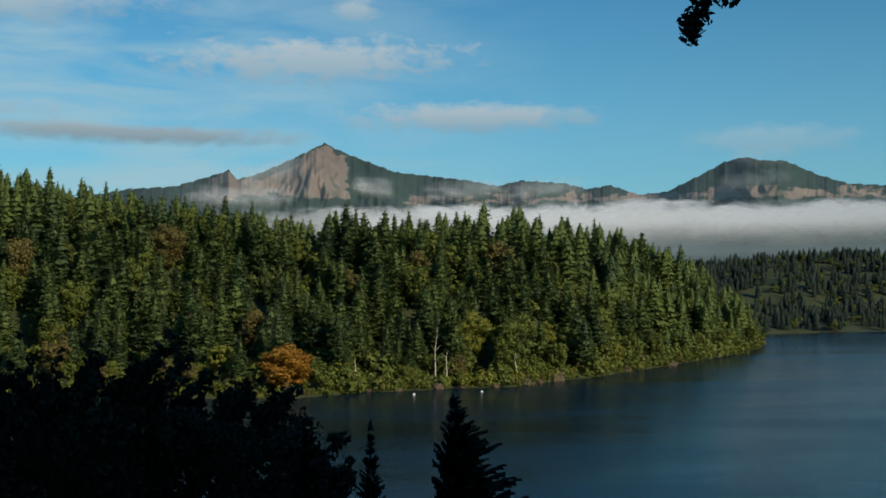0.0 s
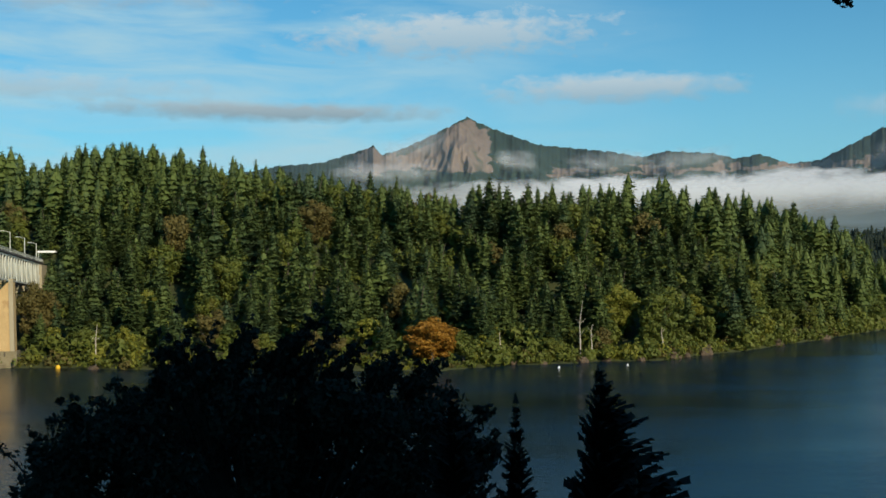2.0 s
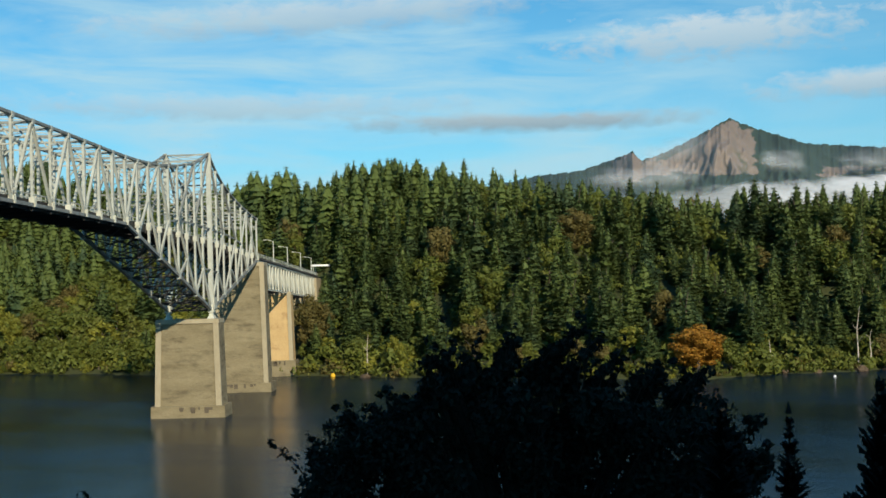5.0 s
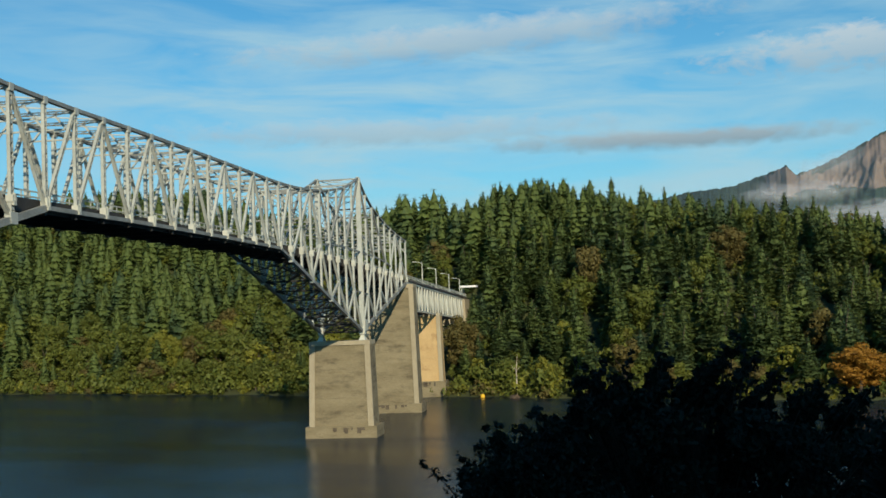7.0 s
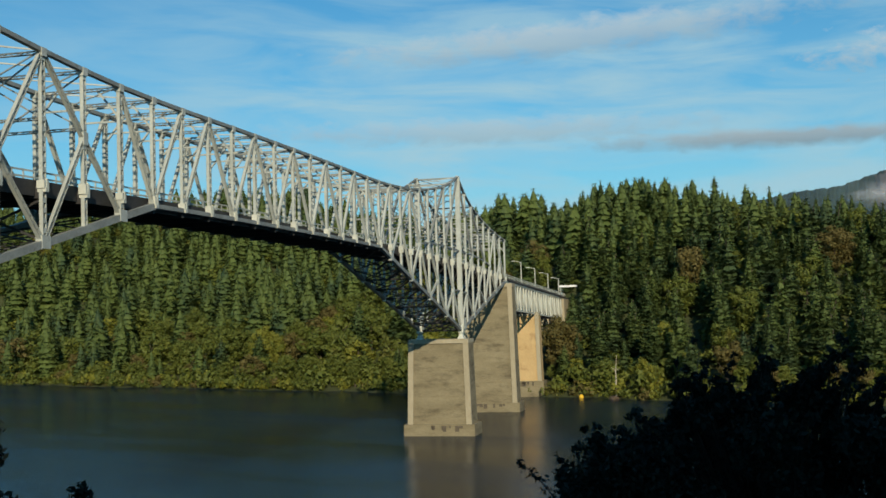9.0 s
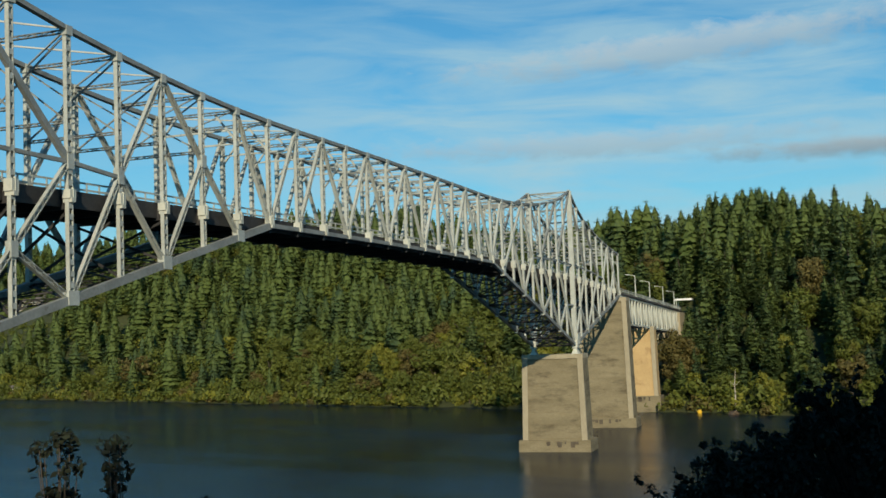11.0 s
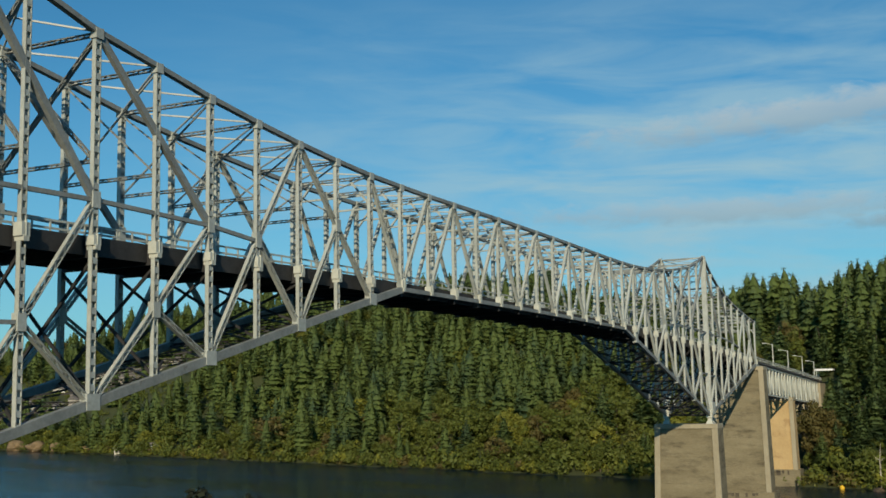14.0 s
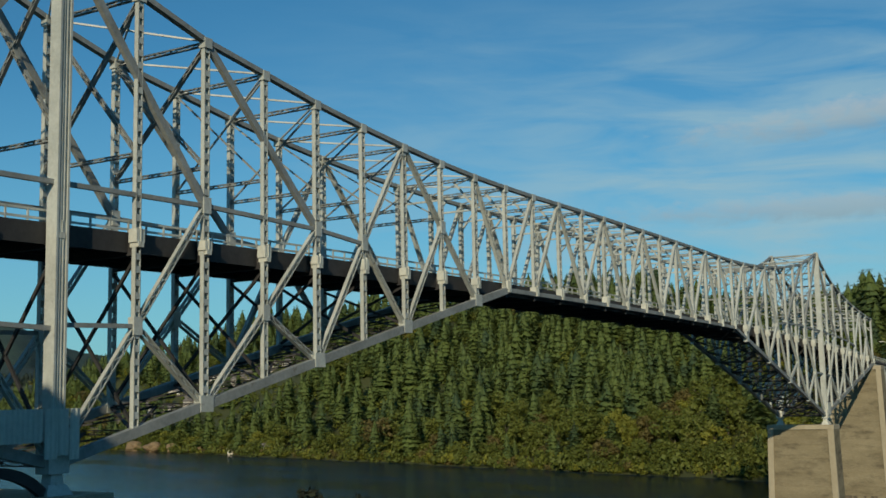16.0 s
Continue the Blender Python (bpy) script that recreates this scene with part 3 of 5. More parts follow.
# ---- concrete piers ----
def pier(place_x, z_top, y0, y1, x_half, foot, label, pale=CONCRETE):
    """A battered pier in bridge coordinates: panelled shaft, corner pilasters, coping, plinth and damp streaks."""
    ob = tagged(new("bridge_pier"), label, "bridge pier", "concrete bridge piers")
    ob.matrix_world = bridge_pose @ Matrix.Translation((place_x, 0, 0))
    bat = (z_top - foot) * 0.022
    b = Build().hexa([(-x_half - bat, y0 - bat, foot), (x_half + bat, y0 - bat, foot), (x_half + bat, y1 + bat, foot), (-x_half - bat, y1 + bat, foot)],
                     [(-x_half, y0, z_top), (x_half, y0, z_top), (x_half, y1, z_top), (-x_half, y1, z_top)])
    shaft = part("shaft", b.mesh("shaft", pale), ob)
    # each lift of concrete stands a hand proud between shallow joints
    lifts = 6
    for i in range(lifts):
        za, zb = foot + 2.6 + (z_top - 1.2 - foot - 2.6) * i / lifts, foot + 2.6 + (z_top - 1.2 - foot - 2.6) * (i + 1) / lifts - 0.14
        fa, fb = (z_top - za) * 0.022, (z_top - zb) * 0.022
        ya, yb = y0 + 1.5, y1 - 1.5
        b = Build().hexa([(-x_half - fa - 0.09, ya, za), (-x_half - fa + 0.3, ya, za), (-x_half - fa + 0.3, yb, za), (-x_half - fa - 0.09, yb, za)],
                         [(-x_half - fb - 0.09, ya, zb), (-x_half - fb + 0.3, ya, zb), (-x_half - fb + 0.3, yb, zb), (-x_half - fb - 0.09, yb, zb)])
        part("concrete_lift", b.mesh("concrete_lift", pale), shaft)
    for ya in (y0, y1 - 1.3):
        lo, hi = (-bat - 0.02 if ya == y0 else bat), 0.0
        b = Build().hexa([(-x_half - bat - 0.35, ya + lo, foot + 0.5), (-x_half - bat + 0.4, ya + lo, foot + 0.5), (-x_half - bat + 0.4, ya + 1.3 + lo, foot + 0.5), (-x_half - bat - 0.35, ya + 1.3 + lo, foot + 0.5)],
                         [(-x_half - 0.3, ya, z_top - 0.9), (-x_half + 0.4, ya, z_top - 0.9), (-x_half + 0.4, ya + 1.3, z_top - 0.9), (-x_half - 0.3, ya + 1.3, z_top - 0.9)])
        part("pilaster", b.mesh("pilaster", CONCRETE_PALE), ob, "pale concrete corner pilaster")
    b = Build().box(-x_half - 0.36, y0 - 0.12, z_top - 0.95, x_half + 0.3, y1 + 0.12, z_top + 0.05, 0.05)
    part("coping", b.mesh("coping", CONCRETE_PALE), ob, "pale concrete coping")
    w = bat + 0.9
    b = Build().box(-x_half - w, y0 - w, -4.0, x_half + w, y1 + w, foot + 2.2, 0.12)
    plinth = part("plinth", b.mesh("plinth", CONCRETE), ob, "stepped concrete plinth")
    rng = random.Random(int(place_x))
    for i in range(7):
        yy = y0 + 1.0 + rng.random() * (y1 - y0 - 2.4)
        ww, hh = 0.25 + rng.random() * 0.9, 0.5 + rng.random() * 1.0
        b = Build().box(-x_half - w - 0.012, yy, foot + 1.9 - hh, -x_half - w + 0.1, yy + ww, foot + 1.95)
        part("damp_streak", b.mesh("damp_streak", STAIN), plinth, "dark damp streak")
    return ob


low_far, low_near = low_z(30) - 2.05, low_z(0) - 2.05
pier(30 * PANEL, low_far, -2.2, WIDE + 2.3, 2.6, 0.5, "tall weathered tan concrete pier standing in the river")
pier(0.0, low_near, -2.4, WIDE + 2.4, 2.8, 0.5, "shaded weathered concrete pier under the tower")
pier(END_FAR * PANEL + 1.5, low_z(END_FAR) - 0.6, -2.0, WIDE + 2.0, 2.3, 0.4, "tall tapering tan concrete pier near the far bank")
pier(END_NEAR * PANEL - 1.5, low_z(END_NEAR) - 0.6, -2.0, WIDE + 2.0, 2.3, 0.4, "tall concrete pier by the near bank")
pier(326.0, 27.5, -1.0, WIDE + 1.0, 1.9, 3.0, "sunlit orange-tan concrete pier on the far bank", CONCRETE_WARM)

# ---- approach span on the far bank ----
approach = tagged(new("approach_span"), "pale deck truss approach span with close upright ribs", "bridge span")
approach.matrix_world = bridge_pose
A0, A1 = END_FAR * PANEL + 1.0, 396.0


def road_z(x):
    return deck_at(END_FAR * PANEL) - (x - END_FAR * PANEL) * 0.042


steps = 24
for i in range(steps):
    x0, x1 = A0 + (A1 - A0) * i / steps, A0 + (A1 - A0) * (i + 1) / steps
    z0, z1 = road_z(x0), road_z(x1)
    b = Build()
    b.hexa([(x0, -0.3, z0 - 0.5), (x1, -0.3, z1 - 0.5), (x1, WIDE + 0.3, z1 - 0.5), (x0, WIDE + 0.3, z0 - 0.5)],
           [(x0, -0.3, z0 + 0.1), (x1, -0.3, z1 + 0.1), (x1, WIDE + 0.3, z1 + 0.1), (x0, WIDE + 0.3, z0 + 0.1)])
    part("deck_slab", b.mesh("deck_slab", DECKING), approach, "dark road deck")
    for y in (0.3, WIDE - 0.3):
        for name, p, q, w in (("top_chord", (x0, y, z0 - 0.9), (x1, y, z1 - 0.9), 0.5), ("bottom_chord", (x0, y, z0 - 8.6), (x1, y, z1 - 8.6), 0.5),
                              ("upright", (x0, y, z0 - 0.9), (x0, y, z0 - 8.6), 0.9), ("diagonal", (x0, y, z0 - (0.9 if i % 2 else 8.6)), (x1, y, z1 - (8.6 if i % 2 else 0.9)), 0.4)):
            bb = Build().bar(p, q, w, 0.45)
            part(name, bb.mesh(name, STEEL_PALE), approach)
        b = Build()
        yy = -0.2 if y < 1 else WIDE + 0.2
        for h in (0.55, 1.1):
            b.bar((x0, yy, z0 + h), (x1, yy, z1 + h), 0.16, 0.1)
        for u in (0, 0.5):
            b.bar((x0 + (x1 - x0) * u, yy, z0 + (z1 - z0) * u), (x0 + (x1 - x0) * u, yy, z0 + (z1 - z0) * u + 1.15), 0.16, 0.14)
        part("railing", b.mesh("railing", STEEL), approach, "grey steel railing")
    for p, q in (((x0, 0.3, z0 - 8.6), (x1, WIDE - 0.3, z1 - 8.6)), ((x0, 0.3, z0 - 1.2), (x0, WIDE - 0.3, z0 - 1.2))):
        bb = Build().bar(p, q, 0.35, 0.3)
        part("cross_brace", bb.mesh("cross_brace", STEEL_DEEP_SHADE), approach)

abutment = tagged(new("abutment"), "pale concrete abutment at the end of the span", "abutment")
abutment.matrix_world = bridge_pose
b = Build().box(372, -0.5, 8, 402, WIDE + 0.5, 21.5, 0.3)
part("base", b.mesh("base", CONCRETE), abutment)
b = Build().box(388, -0.8, 21.5, 402, WIDE + 0.8, 32.0, 0.2)
part("back_wall", b.mesh("back_wall", CONCRETE_PALE), abutment)


def street_lamp(x, y, h):
    ob = tagged(new("street_lamp"), "slim pale street lamp with a short arm over the road", "street lamp", "street lamps on the approach")
    ob.matrix_world = bridge_pose @ Matrix.Translation((x, y, road_z(x) if x > A0 else deck_at(x)))
    b = Build().box(-0.3, -0.3, 0, 0.3, 0.3, 0.4).hexa([(-0.16, -0.16, 0.3), (0.16, -0.16, 0.3), (0.16, 0.16, 0.3), (-0.16, 0.16, 0.3)], [(-0.1, -0.1, h), (0.1, -0.1, h), (0.1, 0.1, h), (-0.1, 0.1, h)])
    part("pole", b.mesh("pole", STEEL_PALE), ob)
    b = Build().bar((0, 0, h - 0.1), (0, 2.0, h + 0.35), 0.13, 0.13, (1, 0, 0))
    part("arm", b.mesh("arm", STEEL_PALE), ob)
    b = Build().box(-0.2, 1.8, h + 0.25, 0.2, 3.0, h + 0.45, 0.05)
    part("lamp_head", b.mesh("lamp_head", STEEL_PALE), ob)


for lamp_x, lamp_h in ((299, 6.6), (325, 6.4), (353, 6.4), (379, 6.2)):
    street_lamp(lamp_x, -0.1, lamp_h)

canopy = tagged(new("road_canopy"), "flat white canopy roof on posts by the road", "canopy")
canopy.matrix_world = bridge_pose @ Matrix.Translation((392, -1.0, 0))
b = Build().box(-2.6, -4.2, 36.5, 2.6, 2.2, 37.2, 0.1)
part("roof", b.mesh("roof", WHITE), canopy)
for px, py in ((-2.6, 1.6), (2.6, 1.6)):
    b = Build().box(px - 0.12, py - 0.12, 26.0, px + 0.12, py + 0.12, 36.6)
    part("post", b.mesh("post", STEEL), canopy)


# ---- distant mountains ----
RIDGE_AZ = (-60, -40, -28, -20.9, -19.4, -18.1, -16.6, -15.6, -14.7, -13.8, -12.9, -11.0, -9.65, -8.28, -7.18, -6.07, -3.84, -2.71, -1.31, 0.66, 2.35, 4.59, 5.3, 5.88, 6.5, 7.93, 9.2, 10.12, 10.53, 11.2, 13.1, 15.2, 20, 40, 62, 67, 70, 76, 90)
RIDGE_EL = (4.5, 4.8, 4.6, 4.86, 4.99, 5.43, 6.15, 6.2, 6.40, 6.2, 5.72, 4.81, 4.69, 5.19, 5.01, 5.3, 5.47, 5.2, 5.49, 5.72, 5.91, 6.74, 7.05, 7.33, 7.0, 6.3, 5.75, 5.5, 5.95, 5.7, 5.12, 4.95, 4.0, 2.0, 1.6, 2.5, 3.8, 4.6, 3.0)
# distance haze is put into both colours: greyed rock, blue-green woods
ridge_rock = surface("hazed_cliff_rock", (0.12, 0.098, 0.090), (0.27, 0.215, 0.185), 0.006, 0.035, rough=0.95, bump=0.8, bump_size=9.0, stretch=(1, 1, 0.6), third=(0.05, 0.07, 0.05), third_scale=0.008, third_amount=0.46, third_soft=0.15)
ridge_wood = surface("hazed_mountain_woods", (0.011, 0.034, 0.033), (0.028, 0.057, 0.047), 0.006, 0.06, rough=0.95, bump=0.9, bump_size=8.0)


def build_mountains():
    az = np.concatenate([np.linspace(-60, -23, 120), np.linspace(-22.9, 18, 900), np.linspace(18.3, 90, 220)])
    u = np.linspace(0, 1, 84)
    aa, uu = np.meshgrid(az, u, indexing="ij")
    crest_r = 4200 + 120 * np.sin(aa * 0.5) + 60 * np.sin(aa * 1.7)
    crest_z = 30.45 + crest_r * np.tan(np.radians(np.interp(aa, RIDGE_AZ, RIDGE_EL)))
    crest_z = crest_z + (4 * np.sin(aa * 9.1) + 3 * np.sin(aa * 17.3 + 1) + 2.5 * np.sin(aa * 31 + 2)) * 0.4
    rel = np.clip((crest_z - 230) / 330, 0, 1)
    # a wooded apron, then cliff bands that steepen to the crest
    run = np.where(uu < 0.55, uu / 0.55 * 0.80, 0.80 + (uu - 0.55) / 0.45 * 0.20)
    climb = np.where(uu < 0.55, 0.52 * (uu / 0.55) ** 1.5, 0.52 + 0.48 * (np.clip(uu - 0.55, 0, 1) / 0.45) ** 0.85)
    flat_az, flat_u = aa.ravel(), uu.ravel()
    rib = np.zeros(flat_az.size)
    for freq, lean, amount in ((0.45, 1.6, 0.5), (1.0, -2.6, 0.34), (2.2, 4.5, 0.18)):
        layer = np.array([noise.noise(Vector((p * freq + q * lean, q * (2.0 + freq * 2.6), freq))) for p, q in zip(flat_az, flat_u)])
        rib += amount * (1.0 - 2.2 * np.abs(layer))
    rib = np.clip(rib.reshape(aa.shape), 0, None)
    keep = np.sin(np.pi * np.clip(uu * 1.02, 0, 1)) ** 0.8 * smooth((uu - 0.15) / 0.4)
    r = 2750 + (crest_r - 2750) * run - rib * 165 * keep * (0.08 + 0.92 * rel ** 2)
    z = 10 + (crest_z - 10) * climb
    x, y = -r * np.sin(np.radians(aa)), r * np.cos(np.radians(aa))
    verts = np.stack([x, y, z], -1).reshape(-1, 3)
    n, m = aa.shape
    back = np.stack([x[:, -1] * 1.12, y[:, -1] * 1.12, z[:, -1] * 0.3], -1)
    i, j = np.meshgrid(np.arange(n - 1), np.arange(m - 1), indexing="ij")
    a, b, c, d = i * m + j, (i + 1) * m + j, (i + 1) * m + j + 1, i * m + j + 1
    tris = np.concatenate([np.stack([a, c, b], -1).reshape(-1, 3), np.stack([a, d, c], -1).reshape(-1, 3)])
    k = np.arange(n - 1)
    e0, e1, f0, f1 = k * m + m - 1, (k + 1) * m + m - 1, n * m + k, n * m + k + 1
    tris = np.concatenate([tris, np.stack([e0, f1, e1], -1), np.stack([e0, f0, f1], -1)])
    verts = np.concatenate([verts, back])
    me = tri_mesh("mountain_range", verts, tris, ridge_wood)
    me.materials.append(ridge_rock)
    # bare rock shows on the cliff bands under the two tops, woods elsewhere
    mid = verts[tris].mean(axis=1)
    maz = np.degrees(np.arctan2(-mid[:, 0], mid[:, 1]))
    mel = np.degrees(np.arctan2(mid[:, 2] - 30, np.hypot(mid[:, 0], mid[:, 1])))
    top = np.interp(maz, RIDGE_AZ, RIDGE_EL)
    wob = np.array([noise.fractal(Vector((p * 1.4, q * 3.0, 0.7)), 0.8, 2.1, 5) for p, q in zip(maz, mel)]) * 0.55
    main_cliff = (maz > 4.7 + wob) & (maz < 11.5 + wob) & (mel > 4.7 + wob * 0.5) & (mel < top - 0.10 + wob * 0.5)
    main_cliff &= ~((maz > 6.9) & (maz < 9.4) & (mel > top - 0.32 + wob * 0.4))
    band = (maz < 2.0) & (maz > -24) & (mel > 4.40 + wob * 0.4) & (mel < 4.66 + wob * 0.9 + 0.3 * np.exp(-((maz + 15.0) / 3.0) ** 2))
    me.polygons.foreach_set("material_index", (main_cliff | band).astype(np.int32))
    tagged(new("mountain_range", me), "hazy wooded mountains with bare brown cliffs below two peaks", "mountain", kind="structure")


build_mountains()


# ---- fog that lies in front of the mountains ----
def fog_material(name, seed, box, dense, low_edge, top_edge, grain, tint=(0.53, 0.57, 0.63)):
    """Thin mist inside a box of azimuth and elevation seen from the bank; noise opens its edges."""
    a0, a1, e0, e1, lean = box
    m = bpy.data.materials.new(name)
    m.use_nodes = True
    t = m.node_tree
    t.nodes.clear()
    geo = t.nodes.new("ShaderNodeNewGeometry")
    sep = t.nodes.new("ShaderNodeSeparateXYZ")
    t.links.new(geo.outputs["Position"], sep.inputs[0])
    px, py, pz = sep.outputs
    az = calc(t, "MULTIPLY", calc(t, "ARCTAN2", calc(t, "MULTIPLY", px, -1.0), py), 57.2958)
    flat = calc(t, "SQRT", calc(t, "ADD", calc(t, "MULTIPLY", px, px), calc(t, "MULTIPLY", py, py)))
    el = calc(t, "MULTIPLY", calc(t, "ARCTAN2", calc(t, "SUBTRACT", pz, EYE[2]), flat), 57.2958)
    x = calc(t, "DIVIDE", calc(t, "SUBTRACT", az, a0), a1 - a0)
    y = calc(t, "DIVIDE", calc(t, "SUBTRACT", calc(t, "ADD", el, calc(t, "MULTIPLY", calc(t, "SUBTRACT", x, 0.5), lean)), e0), e1 - e0)
    both = t.nodes.new("ShaderNodeCombineXYZ")
    t.links.new(calc(t, "MULTIPLY", az, grain), both.inputs[0])
    t.links.new(calc(t, "MULTIPLY", el, grain * 2.2), both.inputs[1])
    both.inputs[2].default_value = seed * 3.1
    n = node(t, "ShaderNodeTexNoise", Scale=1.0, Detail=7.0, Roughness=0.62, Distortion=0.5)
    t.links.new(both.outputs[0], n.inputs["Vector"])
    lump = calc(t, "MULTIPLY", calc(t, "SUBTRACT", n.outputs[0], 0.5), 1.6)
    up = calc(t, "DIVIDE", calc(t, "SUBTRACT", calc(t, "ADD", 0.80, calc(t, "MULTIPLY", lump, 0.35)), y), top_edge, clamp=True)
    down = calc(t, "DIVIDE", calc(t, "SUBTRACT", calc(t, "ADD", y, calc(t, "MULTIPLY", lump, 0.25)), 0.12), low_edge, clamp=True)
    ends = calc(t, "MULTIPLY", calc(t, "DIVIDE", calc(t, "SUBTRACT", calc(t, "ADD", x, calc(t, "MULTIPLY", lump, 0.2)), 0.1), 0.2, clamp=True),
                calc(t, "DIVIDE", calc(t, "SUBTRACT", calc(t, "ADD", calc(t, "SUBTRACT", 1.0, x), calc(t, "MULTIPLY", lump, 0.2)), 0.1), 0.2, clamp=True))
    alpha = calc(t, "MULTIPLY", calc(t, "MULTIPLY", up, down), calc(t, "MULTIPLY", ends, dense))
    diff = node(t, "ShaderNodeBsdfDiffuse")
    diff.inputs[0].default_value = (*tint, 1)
    clear = t.nodes.new("ShaderNodeBsdfTransparent")
    mix = t.nodes.new("ShaderNodeMixShader")
    t.links.new(alpha, mix.inputs[0])
    t.links.new(clear.outputs[0], mix.inputs[1])
    t.links.new(diff.outputs[0], mix.inputs[2])
    out = t.nodes.new("ShaderNodeOutputMaterial")
    t.links.new(mix.outputs[0], out.inputs[0])
    return m


def fog(name, box, r, label, seed, dense, low_edge, top_edge, grain, **more):
    """A bellied bank of mist between two azimuths and elevations."""
    a0, a1, e0, e1, lean = box
    n, m = 40, 10
    verts, faces = [], []
    for i in range(n + 1):
        for j in range(m + 1):
            u, v = i / n, j / m
            az, el = a1 + (a0 - a1) * u, e0 + (e1 - e0) * v + lean * (u - 0.5)
            rr = r - r * 0.02 * math.sin(math.pi * v) + r * 0.03 * v
            x, y = polar(az, rr)
            verts.append((x, y, EYE[2] + rr * math.tan(radians(el))))
    for i in range(n):
        for j in range(m):
            a = i * (m + 1) + j
            faces.append((a, a + m + 1, a + m + 2, a + 1))
    me = mesh_of(name, verts, faces, fog_material(name, seed, box, dense, low_edge, top_edge, grain, **more), smooth=True)
    ob = tagged(new(name, me), label, "fog", "banks of morning fog", kind="stuff")
    ob.visible_shadow = False
    return ob


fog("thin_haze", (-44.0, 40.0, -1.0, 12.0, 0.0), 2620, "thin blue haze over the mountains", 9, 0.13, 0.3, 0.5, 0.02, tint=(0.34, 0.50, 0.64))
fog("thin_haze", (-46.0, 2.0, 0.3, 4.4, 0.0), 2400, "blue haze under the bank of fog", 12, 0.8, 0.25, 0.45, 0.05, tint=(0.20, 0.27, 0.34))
fog("fog_bank", (-40.0, 17.0, 1.7, 5.0, 0.0), 2350, "long white bank of low fog before the mountains", 1, 0.96, 0.42, 0.11, 0.35)
fog("fog_bank", (-36.0, 11.0, 2.1, 4.9, 0.0), 2150, "long white bank of low fog before the mountains", 4, 0.70, 0.3, 0.3, 0.5)
for fog_seed, (fa0, fa1, fe0, fe1, fdense, flean) in enumerate(((2.0, 4.8, 4.4, 6.0, 0.7, -0.3), (6.4, 10.6, 5.0, 7.0, 0.5, 1.2), (-4.0, 1.6, 4.2, 6.0, 0.5, 0.3), (-7.6, -2.4, 4.2, 6.0, 0.5, 0.3), (-17.6, -13.6, 5.6, 7.6, 0.3, 0.4), (-17.5, -12.5, 4.6, 6.0, 0.28, 0.6), (6.5, 13.5, 3.8, 5.7, 0.6, 0.2))):
    fog("fog_wisp", (fa0, fa1, fe0, fe1, flean), 2450, "thin wisp of mist against the cliffs", fog_seed + 7, fdense, 0.45, 0.5, 1.1)


# ---- trees ----
def fir(seed, tall, wide, whorls, per, stations, bare=0.10, ragged=0.3, twig=1.0, taper=0.62, lift=0.10, sag=0.22, loose=0.6):
    """Corners and triangles of a fir's crown: whorls of drooping, toothed boughs."""
    rng = np.random.default_rng(seed)
    pts = []
    for i in range(whorls):
        f = bare + (0.985 - bare) * min(1.0, (i + rng.random() * loose) / whorls)
        z0 = tall * f
        reach = wide * (1 - f) ** taper * (1.0 if f > 0.22 else 0.6 + 1.8 * f) + 0.02 * tall * (1 - f)
        count = max(4, int(per * (0.55 + 0.45 * (1 - f))))
        for j in range(count):
            ang = 2 * math.pi * (j + rng.random() * 0.8) / count + i * 1.3
            length = reach * (1 + ragged * (rng.random() * 2 - 1.2))
            ca, sa = math.cos(ang), math.sin(ang)
            droop = sag + 0.30 * rng.random()
            zb = z0 + rng.normal() * 0.012 * tall * (2.0 if loose > 1 else 1.0) * (1.05 - f)

            def spot(u, v, w):
                rr, zz = u * length, zb + lift * length * u - droop * length * u * u + w
                return (rr * ca - v * sa, rr * sa + v * ca, zz)

            width = (0.26 * length + 0.02 * tall * (1 - f) + 0.012 * tall) * twig
            for s in range(stations):
                u = 0.25 + 0.70 * (s + rng.random() * 0.6) / stations
                for k in (-1, 1):
                    sz = width * (1.2 - 0.6 * u) * (0.7 + 0.6 * rng.random())
                    pts += [spot(u - 0.20, 0, 0.05 * length), spot(u + 0.10, k * sz * 0.75, -sz * (0.35 + 0.45 * rng.random())), spot(u + 0.10, 0, 0.0)]
            pts += [spot(0.65, -0.3 * width, -0.1 * width), spot(0.65, 0.3 * width, -0.1 * width), spot(1.04, 0, -0.02 * length)]
    top = tall * 0.97
    for j in range(4):
        a = j * math.pi / 2
        pts += [(0.015 * twig * tall * math.cos(a), 0.015 * twig * tall * math.sin(a), top), (0.015 * twig * tall * math.cos(a + 1.6), 0.015 * twig * tall * math.sin(a + 1.6), top), (0, 0, tall)]
    return np.array(pts, np.float32)


